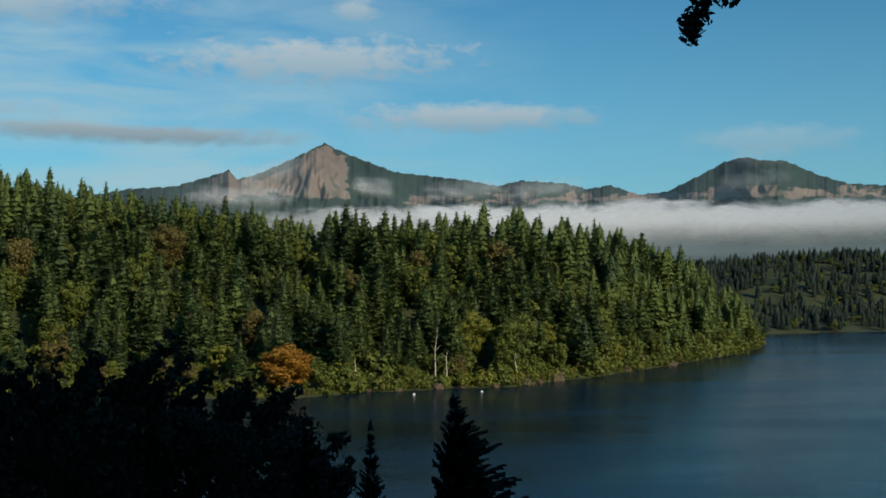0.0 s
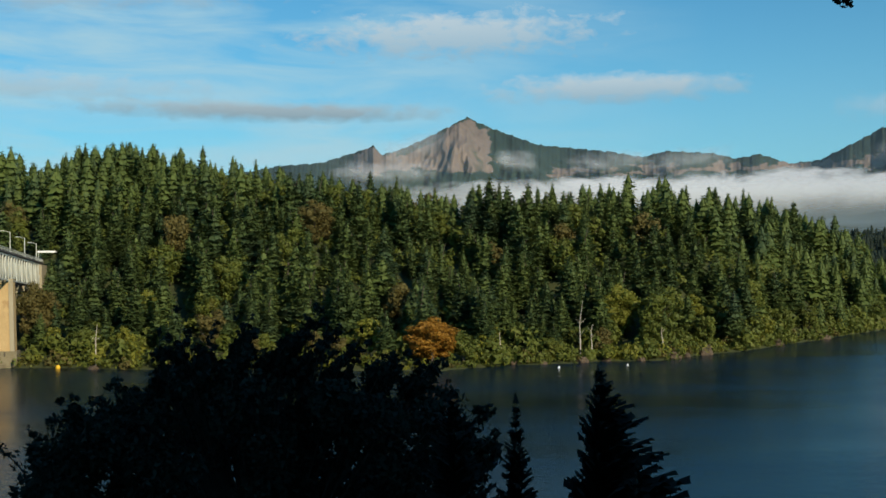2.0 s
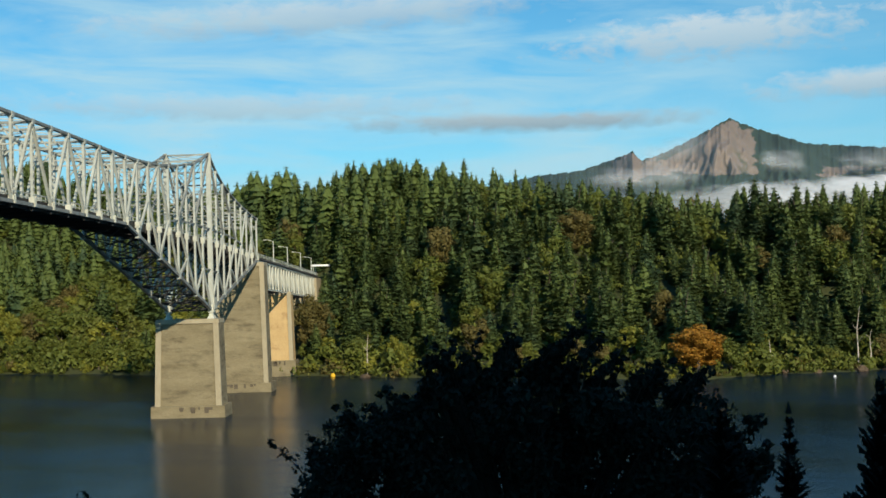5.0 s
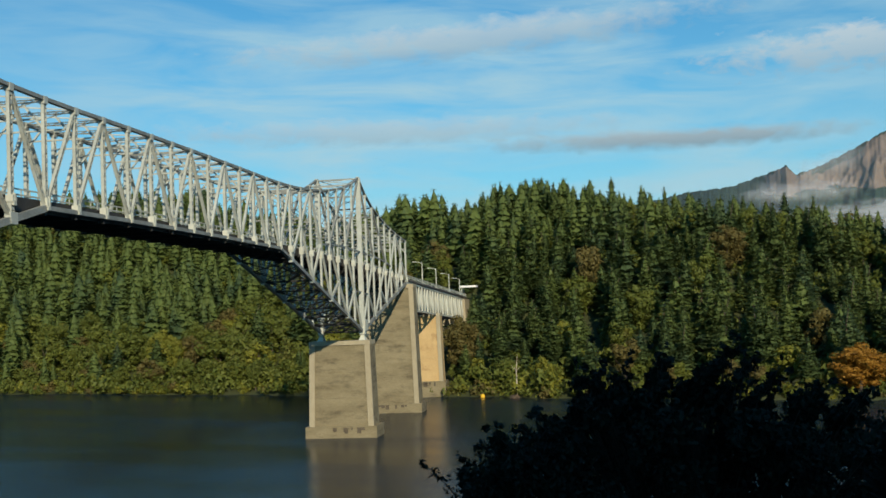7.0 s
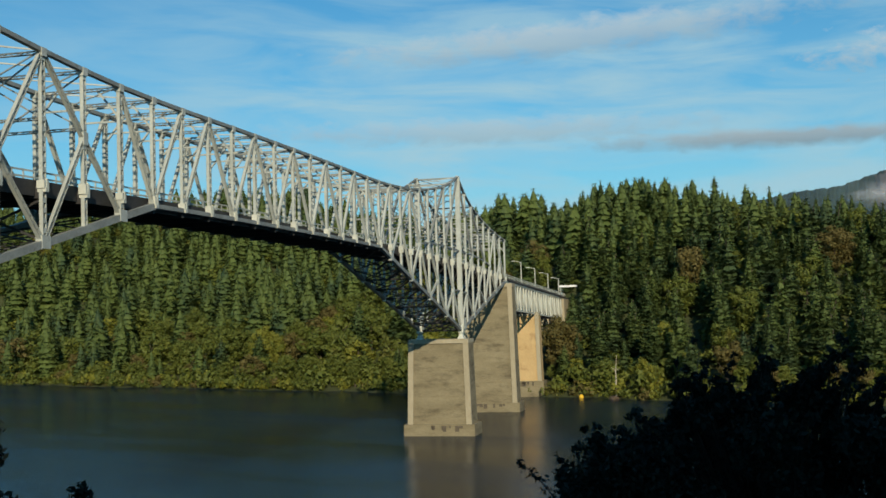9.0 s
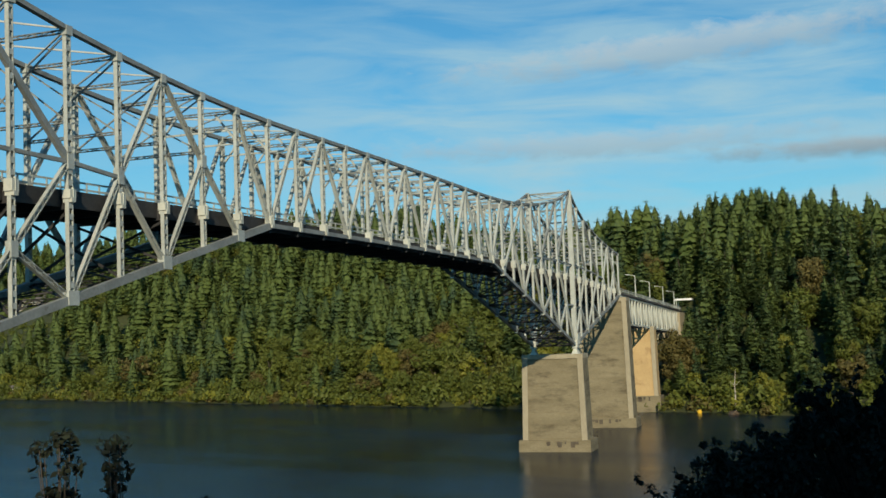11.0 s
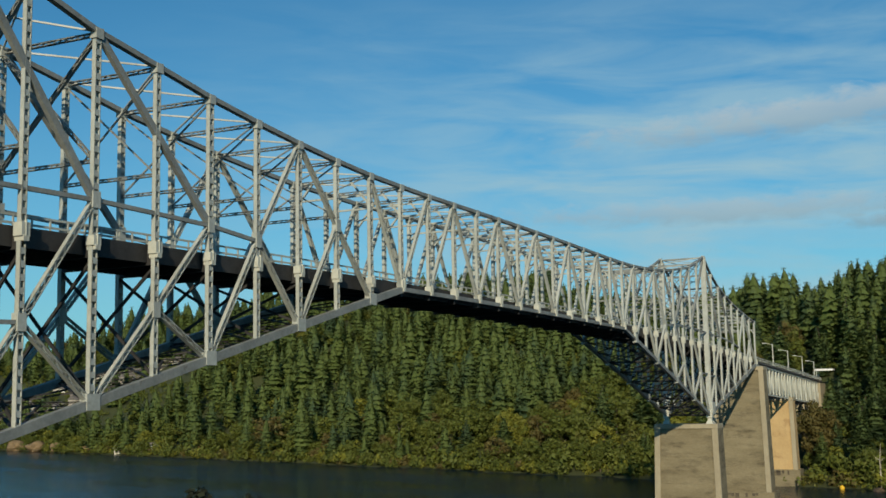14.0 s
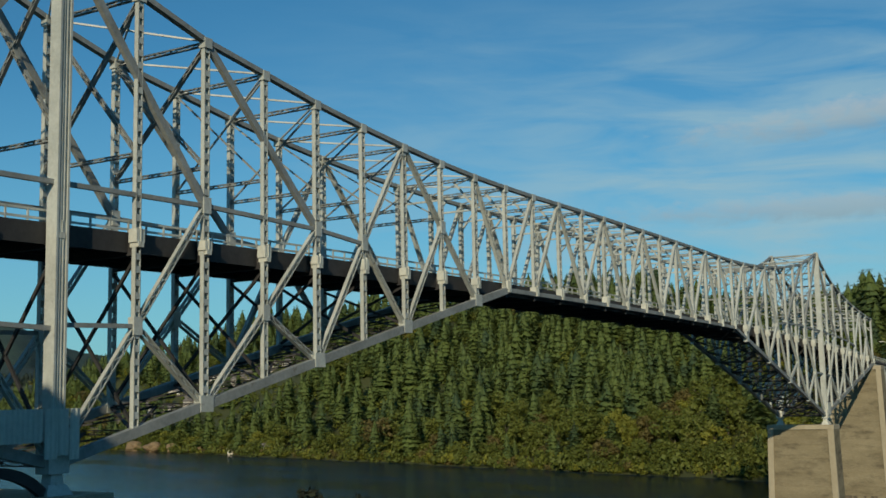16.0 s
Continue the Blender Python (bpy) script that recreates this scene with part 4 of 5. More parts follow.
def tiered_fir(seed, tall, wide, whorls, per, stations, bare=0.06):
    """Corners of a full-grown fir's crown: uneven tiers of level, feathered boughs under a slim top."""
    rng = np.random.default_rng(seed)
    pts = []
    levels = bare + (0.97 - bare) * np.sort(np.clip((np.arange(whorls) + rng.uniform(-0.45, 0.45, whorls)) / (whorls - 1), 0, 1))
    for f in levels:
        shape = (1 - f) ** 0.74 * min(1.0, 0.6 + 2.6 * (f - bare + 0.02))
        reach = wide * shape * rng.uniform(0.84, 1.14) + 0.013 * tall
        count = max(4, int(round(per * (0.5 + 0.5 * (1 - f)))))
        start = rng.random() * 6.28
        for j in range(count):
            ang = start + 2 * math.pi * (j + rng.uniform(-0.3, 0.3)) / count
            length = reach * (rng.uniform(0.72, 1.12) if rng.random() > 0.08 else 0.5)
            ca, sa = math.cos(ang), math.sin(ang)
            rise = rng.uniform(-0.34, 0.02) + 0.45 * max(0.0, f - 0.6)
            z0 = tall * f + rng.normal() * 0.010 * tall
            half = 0.34 * length + 0.014 * tall

            def spot(u, v, w):
                rr = u * length
                return (rr * ca - v * sa, rr * sa + v * ca, z0 + rise * length * u + 0.16 * length * u * u + w)

            for s in range(stations):
                u = 0.18 + 0.72 * (s + rng.random() * 0.7) / stations
                for k in (-1, 1):
                    sz = half * (1.25 - 0.75 * u) * rng.uniform(0.7, 1.3)
                    pts += [spot(u - 0.16, 0, 0.04 * length), spot(u + 0.16, k * sz, -sz * rng.uniform(0.05, 0.75)), spot(u + 0.14, k * sz * 0.1, -0.02 * length)]
            pts += [spot(0.62, -0.35 * half, -0.12 * half), spot(0.62, 0.35 * half, -0.12 * half), spot(1.05, 0, 0.03 * length)]
    for i in range(9):              # dense inner boughs close the view through the crown
        f0 = bare + (0.88 - bare) * i / 9
        for s in range(8):
            a0, a1 = 6.283 * (s + 0.5 * i) / 8, 6.283 * (s + 1.15 + 0.5 * i) / 8
            r0 = 0.66 * wide * (1 - f0) ** 0.75 * rng.uniform(0.7, 1.12)
            pts += [(r0 * math.cos(a0), r0 * math.sin(a0), tall * (f0 + rng.uniform(-0.02, 0.02))), (r0 * math.cos(a1), r0 * math.sin(a1), tall * (f0 + rng.uniform(-0.02, 0.02))), (0.15 * r0 * math.cos(a0), 0.15 * r0 * math.sin(a0), tall * min(0.95, f0 + 0.16))]
    for j in range(3):
        a = j * 2.1
        pts += [(0.010 * tall * math.cos(a), 0.010 * tall * math.sin(a), 0.93 * tall), (0.010 * tall * math.cos(a + 2.1), 0.010 * tall * math.sin(a + 2.1), 0.93 * tall), (0, 0, tall)]
    return np.array(pts, np.float32)


def leafy(seed, tall, wide, clusters, leaves, size, low=0.18, lump=0.34):
    """Triangles of a broadleaf crown: lumps of leaf clumps with gaps between."""
    rng = np.random.default_rng(seed)
    out = []
    for i in range(clusters):
        while True:
            c = rng.uniform(-1, 1, 3)
            if np.dot(c, c) < 1:
                break
        c = np.array([c[0] * wide * 0.72, c[1] * wide * 0.72, tall * (low + (0.94 - low) * (0.5 + 0.46 * c[2]))])
        rad = wide * lump * (0.7 + 0.6 * rng.random())
        d = rng.normal(size=(leaves, 3))
        d /= np.linalg.norm(d, axis=1)[:, None]
        p = c + d * (rad * rng.uniform(0.55, 1.08, (leaves, 1))) * np.array([1, 1, 0.8])
        a = rng.normal(size=(leaves, 3))
        a = a - d * (np.sum(a * d, axis=1)[:, None]) * 0.6
        a /= np.linalg.norm(a, axis=1)[:, None]
        b = np.cross(d, a)
        b /= np.linalg.norm(b, axis=1)[:, None] + 1e-6
        s = size * rng.uniform(0.6, 1.4, (leaves, 1))
        out.append(np.stack([p + a * s, p + b * s * 0.9, p - a * s - b * s * 0.5], axis=1).reshape(-1, 3))
    out = np.concatenate(out)
    out[:, 2] = np.clip(out[:, 2], 0.1, None)
    return out.astype(np.float32)


def soup(name, pts, mat):
    return tri_mesh(name, pts, np.arange(len(pts)).reshape(-1, 3), mat)


def trunk_mesh(name, tall, r0, mat, limbs=0, seed=0, sides=7, reach=0.3, crook=0.012):
    """A tapered, slightly crooked trunk, with limbs if asked for."""
    rng = random.Random(seed)
    v, f = [], []

    def tube(points, radii):
        o = len(v)
        for (px, py, pz), rad in zip(points, radii):
            for s in range(sides):
                a = 2 * math.pi * s / sides
                v.append((px + rad * math.cos(a), py + rad * math.sin(a), pz))
        for i in range(len(points) - 1):
            for s in range(sides):
                f.append((o + i * sides + s, o + i * sides + (s + 1) % sides, o + (i + 1) * sides + (s + 1) % sides, o + (i + 1) * sides + s))

    bends = [(rng.uniform(-1, 1) * tall * crook * i, rng.uniform(-1, 1) * tall * crook * i, tall * i / 5 - (0.6 if i == 0 else 0)) for i in range(6)]
    tube(bends, [r0 * (1 - 0.17 * i) + 0.01 for i in range(6)])
    for i in range(limbs):
        k = rng.randint(1, 4)
        x, y, z = bends[k]
        a = rng.uniform(0, 6.28)
        ln = tall * reach * rng.uniform(0.7, 1.2)
        tube([(x, y, z), (x + 0.5 * ln * math.cos(a), y + 0.5 * ln * math.sin(a), z + 0.35 * ln), (x + ln * math.cos(a), y + ln * math.sin(a), z + 0.9 * ln)], [r0 * 0.45, r0 * 0.3, r0 * 0.08])
    return mesh_of(name, v, f, mat)


FIRS = []
for fir_seed in range(9):
    fir_wide = (7.2, 8.4, 6.4, 7.8, 9.0, 6.8, 8.0, 6.0, 7.4)[fir_seed]
    FIRS.append((soup("crown", tiered_fir(fir_seed, 30.0, fir_wide * 1.02, 24, 12, 4, bare=(0.05, 0.12, 0.08)[fir_seed % 3]), NEEDLES), trunk_mesh("trunk", 28.5, 0.42, BARK, seed=fir_seed)))
FIRS_LOW = [tiered_fir(50 + s, 30.0, 7.4 + 0.7 * (s % 4), 15, 9, 2) for s in range(8)]
FIRS_TINY = [tiered_fir(70 + s, 30.0, 8.4 + 0.9 * (s % 4), 9, 6, 1) for s in range(6)]
BROAD = [soup_pts for soup_pts in (leafy(20 + s, 16.0, 5.4 + 0.5 * (s % 3), 34, 66, 0.50, lump=0.30) for s in range(6))]
BROAD.append(leafy(99, 16.0, 6.4, 70, 110, 0.34, low=0.04, lump=0.26))
BROAD_LOW = [leafy(40 + s, 14.0, 6.0, 22, 40, 0.55, lump=0.34) for s in range(6)]
BROAD_FAR = [leafy(80 + s, 14.0, 6.0, 9, 18, 1.1, lump=0.40) for s in range(4)]
SHRUBS = [leafy(60 + s, 4.2, 2.6, 7, 14, 0.46, low=0.05, lump=0.42) for s in range(5)]
BROAD_TRUNKS = [trunk_mesh("trunk", 11.5, 0.34, BARK, limbs=5, seed=s) for s in range(3)]
BROAD_MESHES = {}


def placed(pts, x, y, z, scale, tall, turn):
    c, s = math.cos(turn), math.sin(turn)
    out = np.empty_like(pts)
    out[:, 0] = (pts[:, 0] * c - pts[:, 1] * s) * scale + x
    out[:, 1] = (pts[:, 0] * s + pts[:, 1] * c) * scale + y
    out[:, 2] = pts[:, 2] * tall + z
    return out


fir_count = [0]


def fir_tree(x, y, tall, broad, pick, turn, label="dark green conifer standing in dense woods"):
    """A fir as a thing of its own; tall and broad in metres and as a factor."""
    crown, trunk = FIRS[pick % len(FIRS)]
    ob = tagged(new("fir_tree"), label, "conifer tree", "firs on the far bank")
    ob.matrix_world = Matrix.LocRotScale((x, y, height_at(x, y) - 0.3), Euler((0, 0, turn)), (broad * tall / 30, broad * tall / 30, tall / 30))
    part("trunk", trunk, ob, "grey-brown trunk")
    part("crown", crown, ob)
    return ob


def broad_tree(x, y, tall, wide, pick, leaf, turn, label):
    key = (pick % len(BROAD), leaf.name)
    if key not in BROAD_MESHES:
        BROAD_MESHES[key] = soup("crown", BROAD[key[0]], leaf)
    ob = tagged(new("broadleaf_tree"), label, "tree", "broadleaf trees on the far bank")
    ob.matrix_world = Matrix.LocRotScale((x, y, height_at(x, y) - 0.3), Euler((0, 0, turn)), (wide / 11.0, wide / 11.0, tall / 16.0))
    part("trunk", BROAD_TRUNKS[pick % 3], ob, "grey-brown trunk with limbs")
    part("crown", BROAD_MESHES[key], ob)
    return ob


# single trees that stand out: tips along the skyline as azimuth, elevation, distance
SKYLINE = [(25.2, 5.55, 545), (24.3, 5.75, 540), (23.0, 5.60, 545), (21.7, 5.85, 540), (21.0, 5.75, 548), (19.9, 5.5, 540), (18.85, 5.98, 535), (16.3, 5.35, 530),
           (14.2, 4.7, 520), (12.6, 4.7, 515), (10.7, 4.75, 512), (9.4, 4.5, 500), (7.5, 3.95, 490), (5.3, 4.1, 495), (4.3, 4.15, 500), (2.4, 3.9, 500), (0.0, 3.5, 500),
           (-3.3, 3.6, 540), (-4.8, 3.85, 545), (-6.2, 3.7, 545), (-7.5, 3.6, 550), (-8.8, 3.2, 555), (-9.8, 2.95, 560)]
rng_trees = np.random.default_rng(5)
for i, (sa, se, sr) in enumerate(SKYLINE):
    sx, sy = polar(sa, sr)
    tip = 30.45 + sr * math.tan(radians(se))
    fir_tree(sx, sy, max(18.0, tip - height_at(sx, sy) + 0.3), 0.72 + 0.2 * rng_trees.random(), i, i * 1.7, "tall dark conifer rising above the ridge of the woods")

orange = polar(7.7, 339)
broad_tree(*orange, 14.0, 15.5, 6, LEAF_ORANGE, 0.4, "round orange autumn tree at the water's edge")
maple = polar(-1.5, 392)
broad_tree(*maple, 20.0, 15.0, 6, LEAF_YELLOW, 1.1, "yellow-green maple on the bank below dark firs")
for ya, yr, yt, yw, leaf in ((10.8, 350, 13, 12, LEAF_YELLOW), (22.5, 372, 11, 6, LEAF_YELLOW), (20.6, 370, 12, 6, LEAF_YELLOW), (-5.0, 420, 13, 11, LEAF_YELLOW), (9.2, 385, 20, 13, LEAF_RUST), (26.6, 405, 22, 15, LEAF_RUST), (20.0, 445, 22, 14, LEAF_RUST)):
    yx, yy = polar(ya, yr)
    broad_tree(yx, yy, yt, yw, int(yr), leaf, yr * 0.3, "autumn-coloured broadleaf tree among firs")

MARKED = [(*orange, 11.0), (*maple, 11.0), (*polar(10.8, 350), 8.0), (*polar(9.2, 385), 9.0)]
conifers, broads, shrubs = [], [], []
step = 10.4
for gx in np.arange(-1180, 175, step):
    for gy in np.arange(0, 230, step):
        x = gx + (rng_trees.uniform(-0.75, 0.75) + (0.5 if int(round(gy / step)) % 2 else 0.0)) * step
        deep = abs(gy + rng_trees.uniform(-0.6, 0.6) * step)
        far_left = x < -480
        if far_left and rng_trees.random() < 0.25:
            continue
        y = float(shore(x)) + 2.4 + deep * (1.0 if x < 0 else 0.9)
        z = height_at(x, y)
        if z < 1.0:
            continue
        if any(math.hypot(x - mx, y - my - 1.0) < mr and y < my + 5 for mx, my, mr in MARKED):
            continue
        # the bridge's way through the woods, and the cleared slope with houses
        lx = Vector((x, y, 0)) - side_way * ACROSS - axis * BACK
        bx, by = lx.dot(axis), lx.dot(side_way)
        if -6 < by < WIDE + 6 and bx < 410:
            if bx > 335 and z < 20:
                broads.append((x, y, z, rng_trees.uniform(5, 8), rng_trees.random()))
            continue
        if -1010 < x < -640 and 36 < deep < 215 and rng_trees.random() < (0.9 if deep < 105 else 0.35):
            for s in range(2):
                ox, oy = x + rng_trees.uniform(-5, 5), y + rng_trees.uniform(-5, 5)
                shrubs.append((ox, oy, height_at(ox, oy), rng_trees.uniform(0.7, 1.6), rng_trees.random() * 0.6))
            continue
        for s in range(2):
            ox, oy = x + rng_trees.uniform(-6, 6), y + rng_trees.uniform(-6, 6)
            shrubs.append((ox, oy, height_at(ox, oy), rng_trees.uniform(1.0, 2.2), rng_trees.random() * 0.8))
        shade_wood = noise.noise(Vector((x * 0.012, y * 0.012, 0.3)))
        slope_leafy = 0.86 if -345 + 0.35 * deep < x < -215 and deep < 105 else (0.30 if x < -215 and deep < 50 else 0.08)
        edge = deep < 14
        leafy_here = rng_trees.random() < (0.72 if edge else slope_leafy + 0.18 * shade_wood)
        if leafy_here:
            broads.append((x, y, z, rng_trees.uniform(7, 13) if edge else rng_trees.uniform(13, 20), rng_trees.random()))
        else:
            tall = (11 + 11 * rng_trees.random() + 7 * (0.5 + noise.noise(Vector((x * 0.02, y * 0.02, 4.0))))) * (0.72 if edge else 1.0) * (1.18 if x < -190 else 1.0)
            if deep > 150:
                tall *= 0.9
            conifers.append((x, y, z, tall, rng_trees.random()))
            if x < -190 and not far_left and rng_trees.random() < 0.4:   # younger firs stand between on the steep slope
                ox, oy = x + rng_trees.uniform(-6, 6), y + rng_trees.uniform(2, 7)
                conifers.append((ox, oy, height_at(ox, oy), tall * rng_trees.uniform(0.6, 1.05), rng_trees.random()))
    for i in range(8 if gx < -75 else 16):
        x = gx + rng_trees.uniform(0, step)
        y = float(shore(x)) + rng_trees.uniform(-0.8, 4.0)
        z = max(0.25, height_at(x, y))
        if z > 0.1:
            small = 0.42 if any(math.hypot(x - mx, y - my) < mr for mx, my, mr in MARKED) else 1.0
            shrubs.append((x, y, z, rng_trees.uniform(0.6, 1.5) * small, rng_trees.random()))

conifers.sort(key=lambda c: c[0] ** 2 + c[1] ** 2)
broads.sort(key=lambda c: c[0] ** 2 + c[1] ** 2)
for i, (x, y, z, tall, r) in enumerate(conifers[:275]):
    fir_tree(x, y, tall, 0.98 + 0.45 * ((r * 53) % 1), int(r * 997), r * 40)
for i, (x, y, z, tall, r) in enumerate(broads[:230]):
    leaf = LEAF_GREEN if r < 0.78 else (LEAF_YELLOW if r < 0.89 else LEAF_RUST)
    label = {"green_leaves": "green broadleaf tree on the river bank", "yellow_leaves": "yellowing broadleaf tree on the river bank", "russet_leaves": "russet broadleaf tree on the river bank"}[leaf.name]
    broad_tree(x, y, tall, tall * (0.62 + 0.3 * ((r * 17) % 1)), int(r * 991), leaf, r * 50, label)


def woods(name, items, pool, unit, mat, label, group):
    chunks = [placed(pool[int(r * 9973) % len(pool)], x, y, z - 0.3, tall / unit * (1.05 + 0.4 * ((r * 31) % 1)), tall / unit, r * 60) for x, y, z, tall, r in items]
    if chunks:
        tagged(new(name, soup(name, np.concatenate(chunks), mat)), label, "woods", group, kind="stuff")


woods("fir_woods", conifers[275:], FIRS_LOW, 30.0, NEEDLES, "dense dark green conifer woods up the slope", "woods")
for leaf, lo, hi, label in ((LEAF_GREEN, 0, 0.78, "green broadleaf woods on the slope"), (LEAF_YELLOW, 0.78, 0.89, "yellow-green broadleaf trees in the woods"), (LEAF_RUST, 0.89, 1.01, "russet broadleaf trees in the woods")):
    woods("broadleaf_woods", [b for b in broads[230:] if lo <= b[4] < hi], BROAD_LOW, 14.0, leaf, label, "woods")
for leaf, lo, hi, label in ((LEAF_GREEN, 0, 0.74, "green shrubs along the water"), (LEAF_YELLOW, 0.74, 0.88, "yellow shrubs along the water"), (LEAF_RUST, 0.88, 1.01, "brown shrubs along the water")):
    chunks = [placed(SHRUBS[int(r * 997) % 5], x, y, z - 0.3, s, s, r * 60) for x, y, z, s, r in shrubs if lo <= r < hi]
    tagged(new("shore_shrubs", soup("shore_shrubs", np.concatenate(chunks), leaf)), label, "shrubs", "shrubs", kind="stuff")

far_items = []
for i in range(2600):
    az, r = rng_trees.uniform(-30, -10.5), 640 + 900 * rng_trees.random() ** 0.8
    x, y = polar(az, r)
    if x < 172 and y < 640:
        continue
    z = height_at(x, y)
    if z > 1.0:
        far_items.append((x, y, z, 8 + 8 * rng_trees.random(), rng_trees.random()))
for i in range(900):
    x, y = rng_trees.uniform(-1900, -640), rng_trees.uniform(545, 760)
    z = height_at(x, y)
    far_items.append((x, y, z, rng_trees.uniform(16, 26), rng_trees.random()))
far_round = [f for f in far_items if (f[4] * 7) % 1 < 0.22]
woods("distant_woods", [(x, y, z, h * 0.62, r) for x, y, z, h, r in far_round], BROAD_FAR, 14.0, LEAF_GREEN, "distant round broadleaf trees", "woods")
woods("distant_woods", [f for f in far_items if (f[4] * 7) % 1 >= 0.22], FIRS_TINY, 30.0, NEEDLES_HAZED, "distant conifer woods beyond the inlet and on the ridge", "woods")


# ---- things on the far shore ----
def stone(name, seed, wide, deep, tall, mat=ROCK, detail=3):
    bm = bmesh.new()
    bmesh.ops.create_icosphere(bm, subdivisions=detail, radius=1.0)
    for v in bm.verts:
        k = 1 + 0.45 * noise.noise(v.co * 1.3 + Vector((seed, 0, 0))) + 0.18 * noise.noise(v.co * 3.1 + Vector((0, seed, 0)))
        v.co = Vector((v.co.x * wide / 2 * k, v.co.y * deep / 2 * k, v.co.z * tall / 2 * k))
    me = bpy.data.meshes.new(name)
    bm.to_mesh(me)
    bm.free()
    me.materials.append(mat)
    return me


def water_edge(az, start=300.0):
    """Distance along an azimuth at which the far bank rises from the water."""
    r = start
    while r < 900 and height_at(*polar(az, r)) < 0.0:
        r += 1.0
    return r


def boulder(az, r, wide, tall, seed, label="brown boulder at the water's edge", mat=ROCK):
    x, y = polar(az, r or water_edge(az) - 1.0)
    ob = tagged(new("boulder", stone("boulder", seed, wide, wide * 0.8, tall, mat)), label, "rock", "boulders on the shore")
    ob.matrix_world = pose(x, y, max(-0.3, height_at(x, y)) + tall * 0.22, 0, 0, seed * 40)
    return ob


for ba, br, bw, bt, bs in ((-4.05, 0, 6.0, 4.6, 1), (-5.55, 0, 7.0, 5.4, 2), (-4.7, 0, 3.0, 2.0, 3), (0.3, 0, 4.0, 2.6, 4), (-0.9, 0, 3.2, 2.0, 5), (-2.6, 0, 3.4, 2.0, 6), (3.7, 0, 3.2, 2.0, 7), (-9.0, 0, 5, 3.0, 8), (-11.0, 0, 6, 3.0, 9), (2.2, 0, 2.6, 1.6, 10), (20.0, 0, 3.0, 1.4, 11), (24.0, 0, 4.0, 1.5, 12)):
    boulder(ba, br, bw, bt, bs)
for ba, br, bw, bt, bs in ((63.4, 766, 15, 8, 21), (62.6, 748, 10, 6, 22), (64.3, 792, 14, 8, 23), (61.2, 720, 6, 3, 24), (59.2, 678, 5, 2.5, 25)):
    boulder(ba, br, bw, bt, bs, "pale bare earth bluff at the water's edge", BLUFF)


def snag(az, r, tall, seed):
    x, y = polar(az, water_edge(az) + 1.5)
    ob = tagged(new("dead_tree", trunk_mesh("dead_tree", tall, 0.26, BARK_PALE, limbs=4, seed=seed, reach=0.12)), "bare pale dead tree trunk on the bank", "dead tree", "dead trees on the bank")
    ob.matrix_world = pose(x, y, height_at(x, y))


for sa, sr, st in ((0.4, 372, 18.0), (-0.15, 374, 11.0), (-3.6, 384, 10.0), (4.3, 366, 9.0), (23.9, 372, 13.0)):
    snag(sa, sr, st, int(sr))


def float_marker(az, r, size, mat, label):
    x, y = polar(az, r)
    ob = empty("float_marker", (x, y, 0.0), label, "buoy", "floats on the river")
    bm = bmesh.new()
    bmesh.ops.create_uvsphere(bm, u_segments=14, v_segments=9, radius=size / 2)
    for v in bm.verts:
        v.co.z = v.co.z * 1.15 + size * 0.25
    me = bpy.data.meshes.new("hull")
    bm.to_mesh(me)
    bm.free()
    me.materials.append(mat)
    part("hull", me, ob)
    b = Build().box(-0.08 * size, -0.08 * size, size * 0.7, 0.08 * size, 0.08 * size, size * 1.15)
    part("ring_post", b.mesh("ring_post", STEEL_DEEP_SHADE), ob)


float_marker(1.45, 340, 0.8, WHITE, "small round white float on the water")
float_marker(-1.9, 350, 0.7, WHITE, "small round white float on the water")
float_marker(25.6, 372, 1.5, YELLOW, "round yellow buoy near the far bank")

pilings = empty("old_pilings", (*polar(47.0, 514), 0.0), "row of broken grey wooden pilings at the shore", "pilings")
for i in range(9):
    b = Build().bar((i * 1.1 - 5, 0.5 * math.sin(i * 2.0), -2.0), (i * 1.1 - 5 + 0.4 * math.sin(i * 3.1), 0.3, 2.0 + 1.2 * math.sin(i * 1.9)), 0.4, 0.4)
    part("pile", b.mesh("pile", BARK_PALE), pilings)


def house(x, y, turn, wide, deep, wall, label, sink=0.6):
    """A small gabled house with windows and a door."""
    ob = tagged(new("house"), label, "house", "houses on the far slope")
    z = min(height_at(x + dx, y + dy) for dx in (-5, 5) for dy in (-5, 5))
    ob.matrix_world = pose(x, y, z - 0.2, 0, 0, turn)
    w, d, h = wide / 2, deep / 2, wall + sink
    b = Build().box(-w, -d, -1.5, w, d, h)
    part("wall", b.mesh("wall", SIDING), ob)
    me = mesh_of("roof", [(-w - 0.6, -d - 0.6, h - 0.1), (w + 0.6, -d - 0.6, h - 0.1), (w + 0.6, d + 0.6, h - 0.1), (-w - 0.6, d + 0.6, h - 0.1), (-w - 0.6, 0, h + d * 0.62), (w + 0.6, 0, h + d * 0.62)],
                 [(0, 1, 5, 4), (2, 3, 4, 5), (1, 2, 5), (3, 0, 4), (3, 2, 1, 0)], ROOF)
    part("roof", me, ob)
    for i in range(3):
        cx = -w * 0.62 + i * w * 0.62
        b = Build().box(cx - 0.7, -d - 0.08, h - 2.3, cx + 0.7, -d + 0.05, h - 0.9)
        part("window", b.mesh("window", PANE), ob, "dark window")
    b = Build().box(w * 0.7, -d - 0.08, h - 3.0, w * 0.7 + 1.0, -d + 0.05, h - 0.9)
    part("door", b.mesh("door", WHITE), ob, "white door")


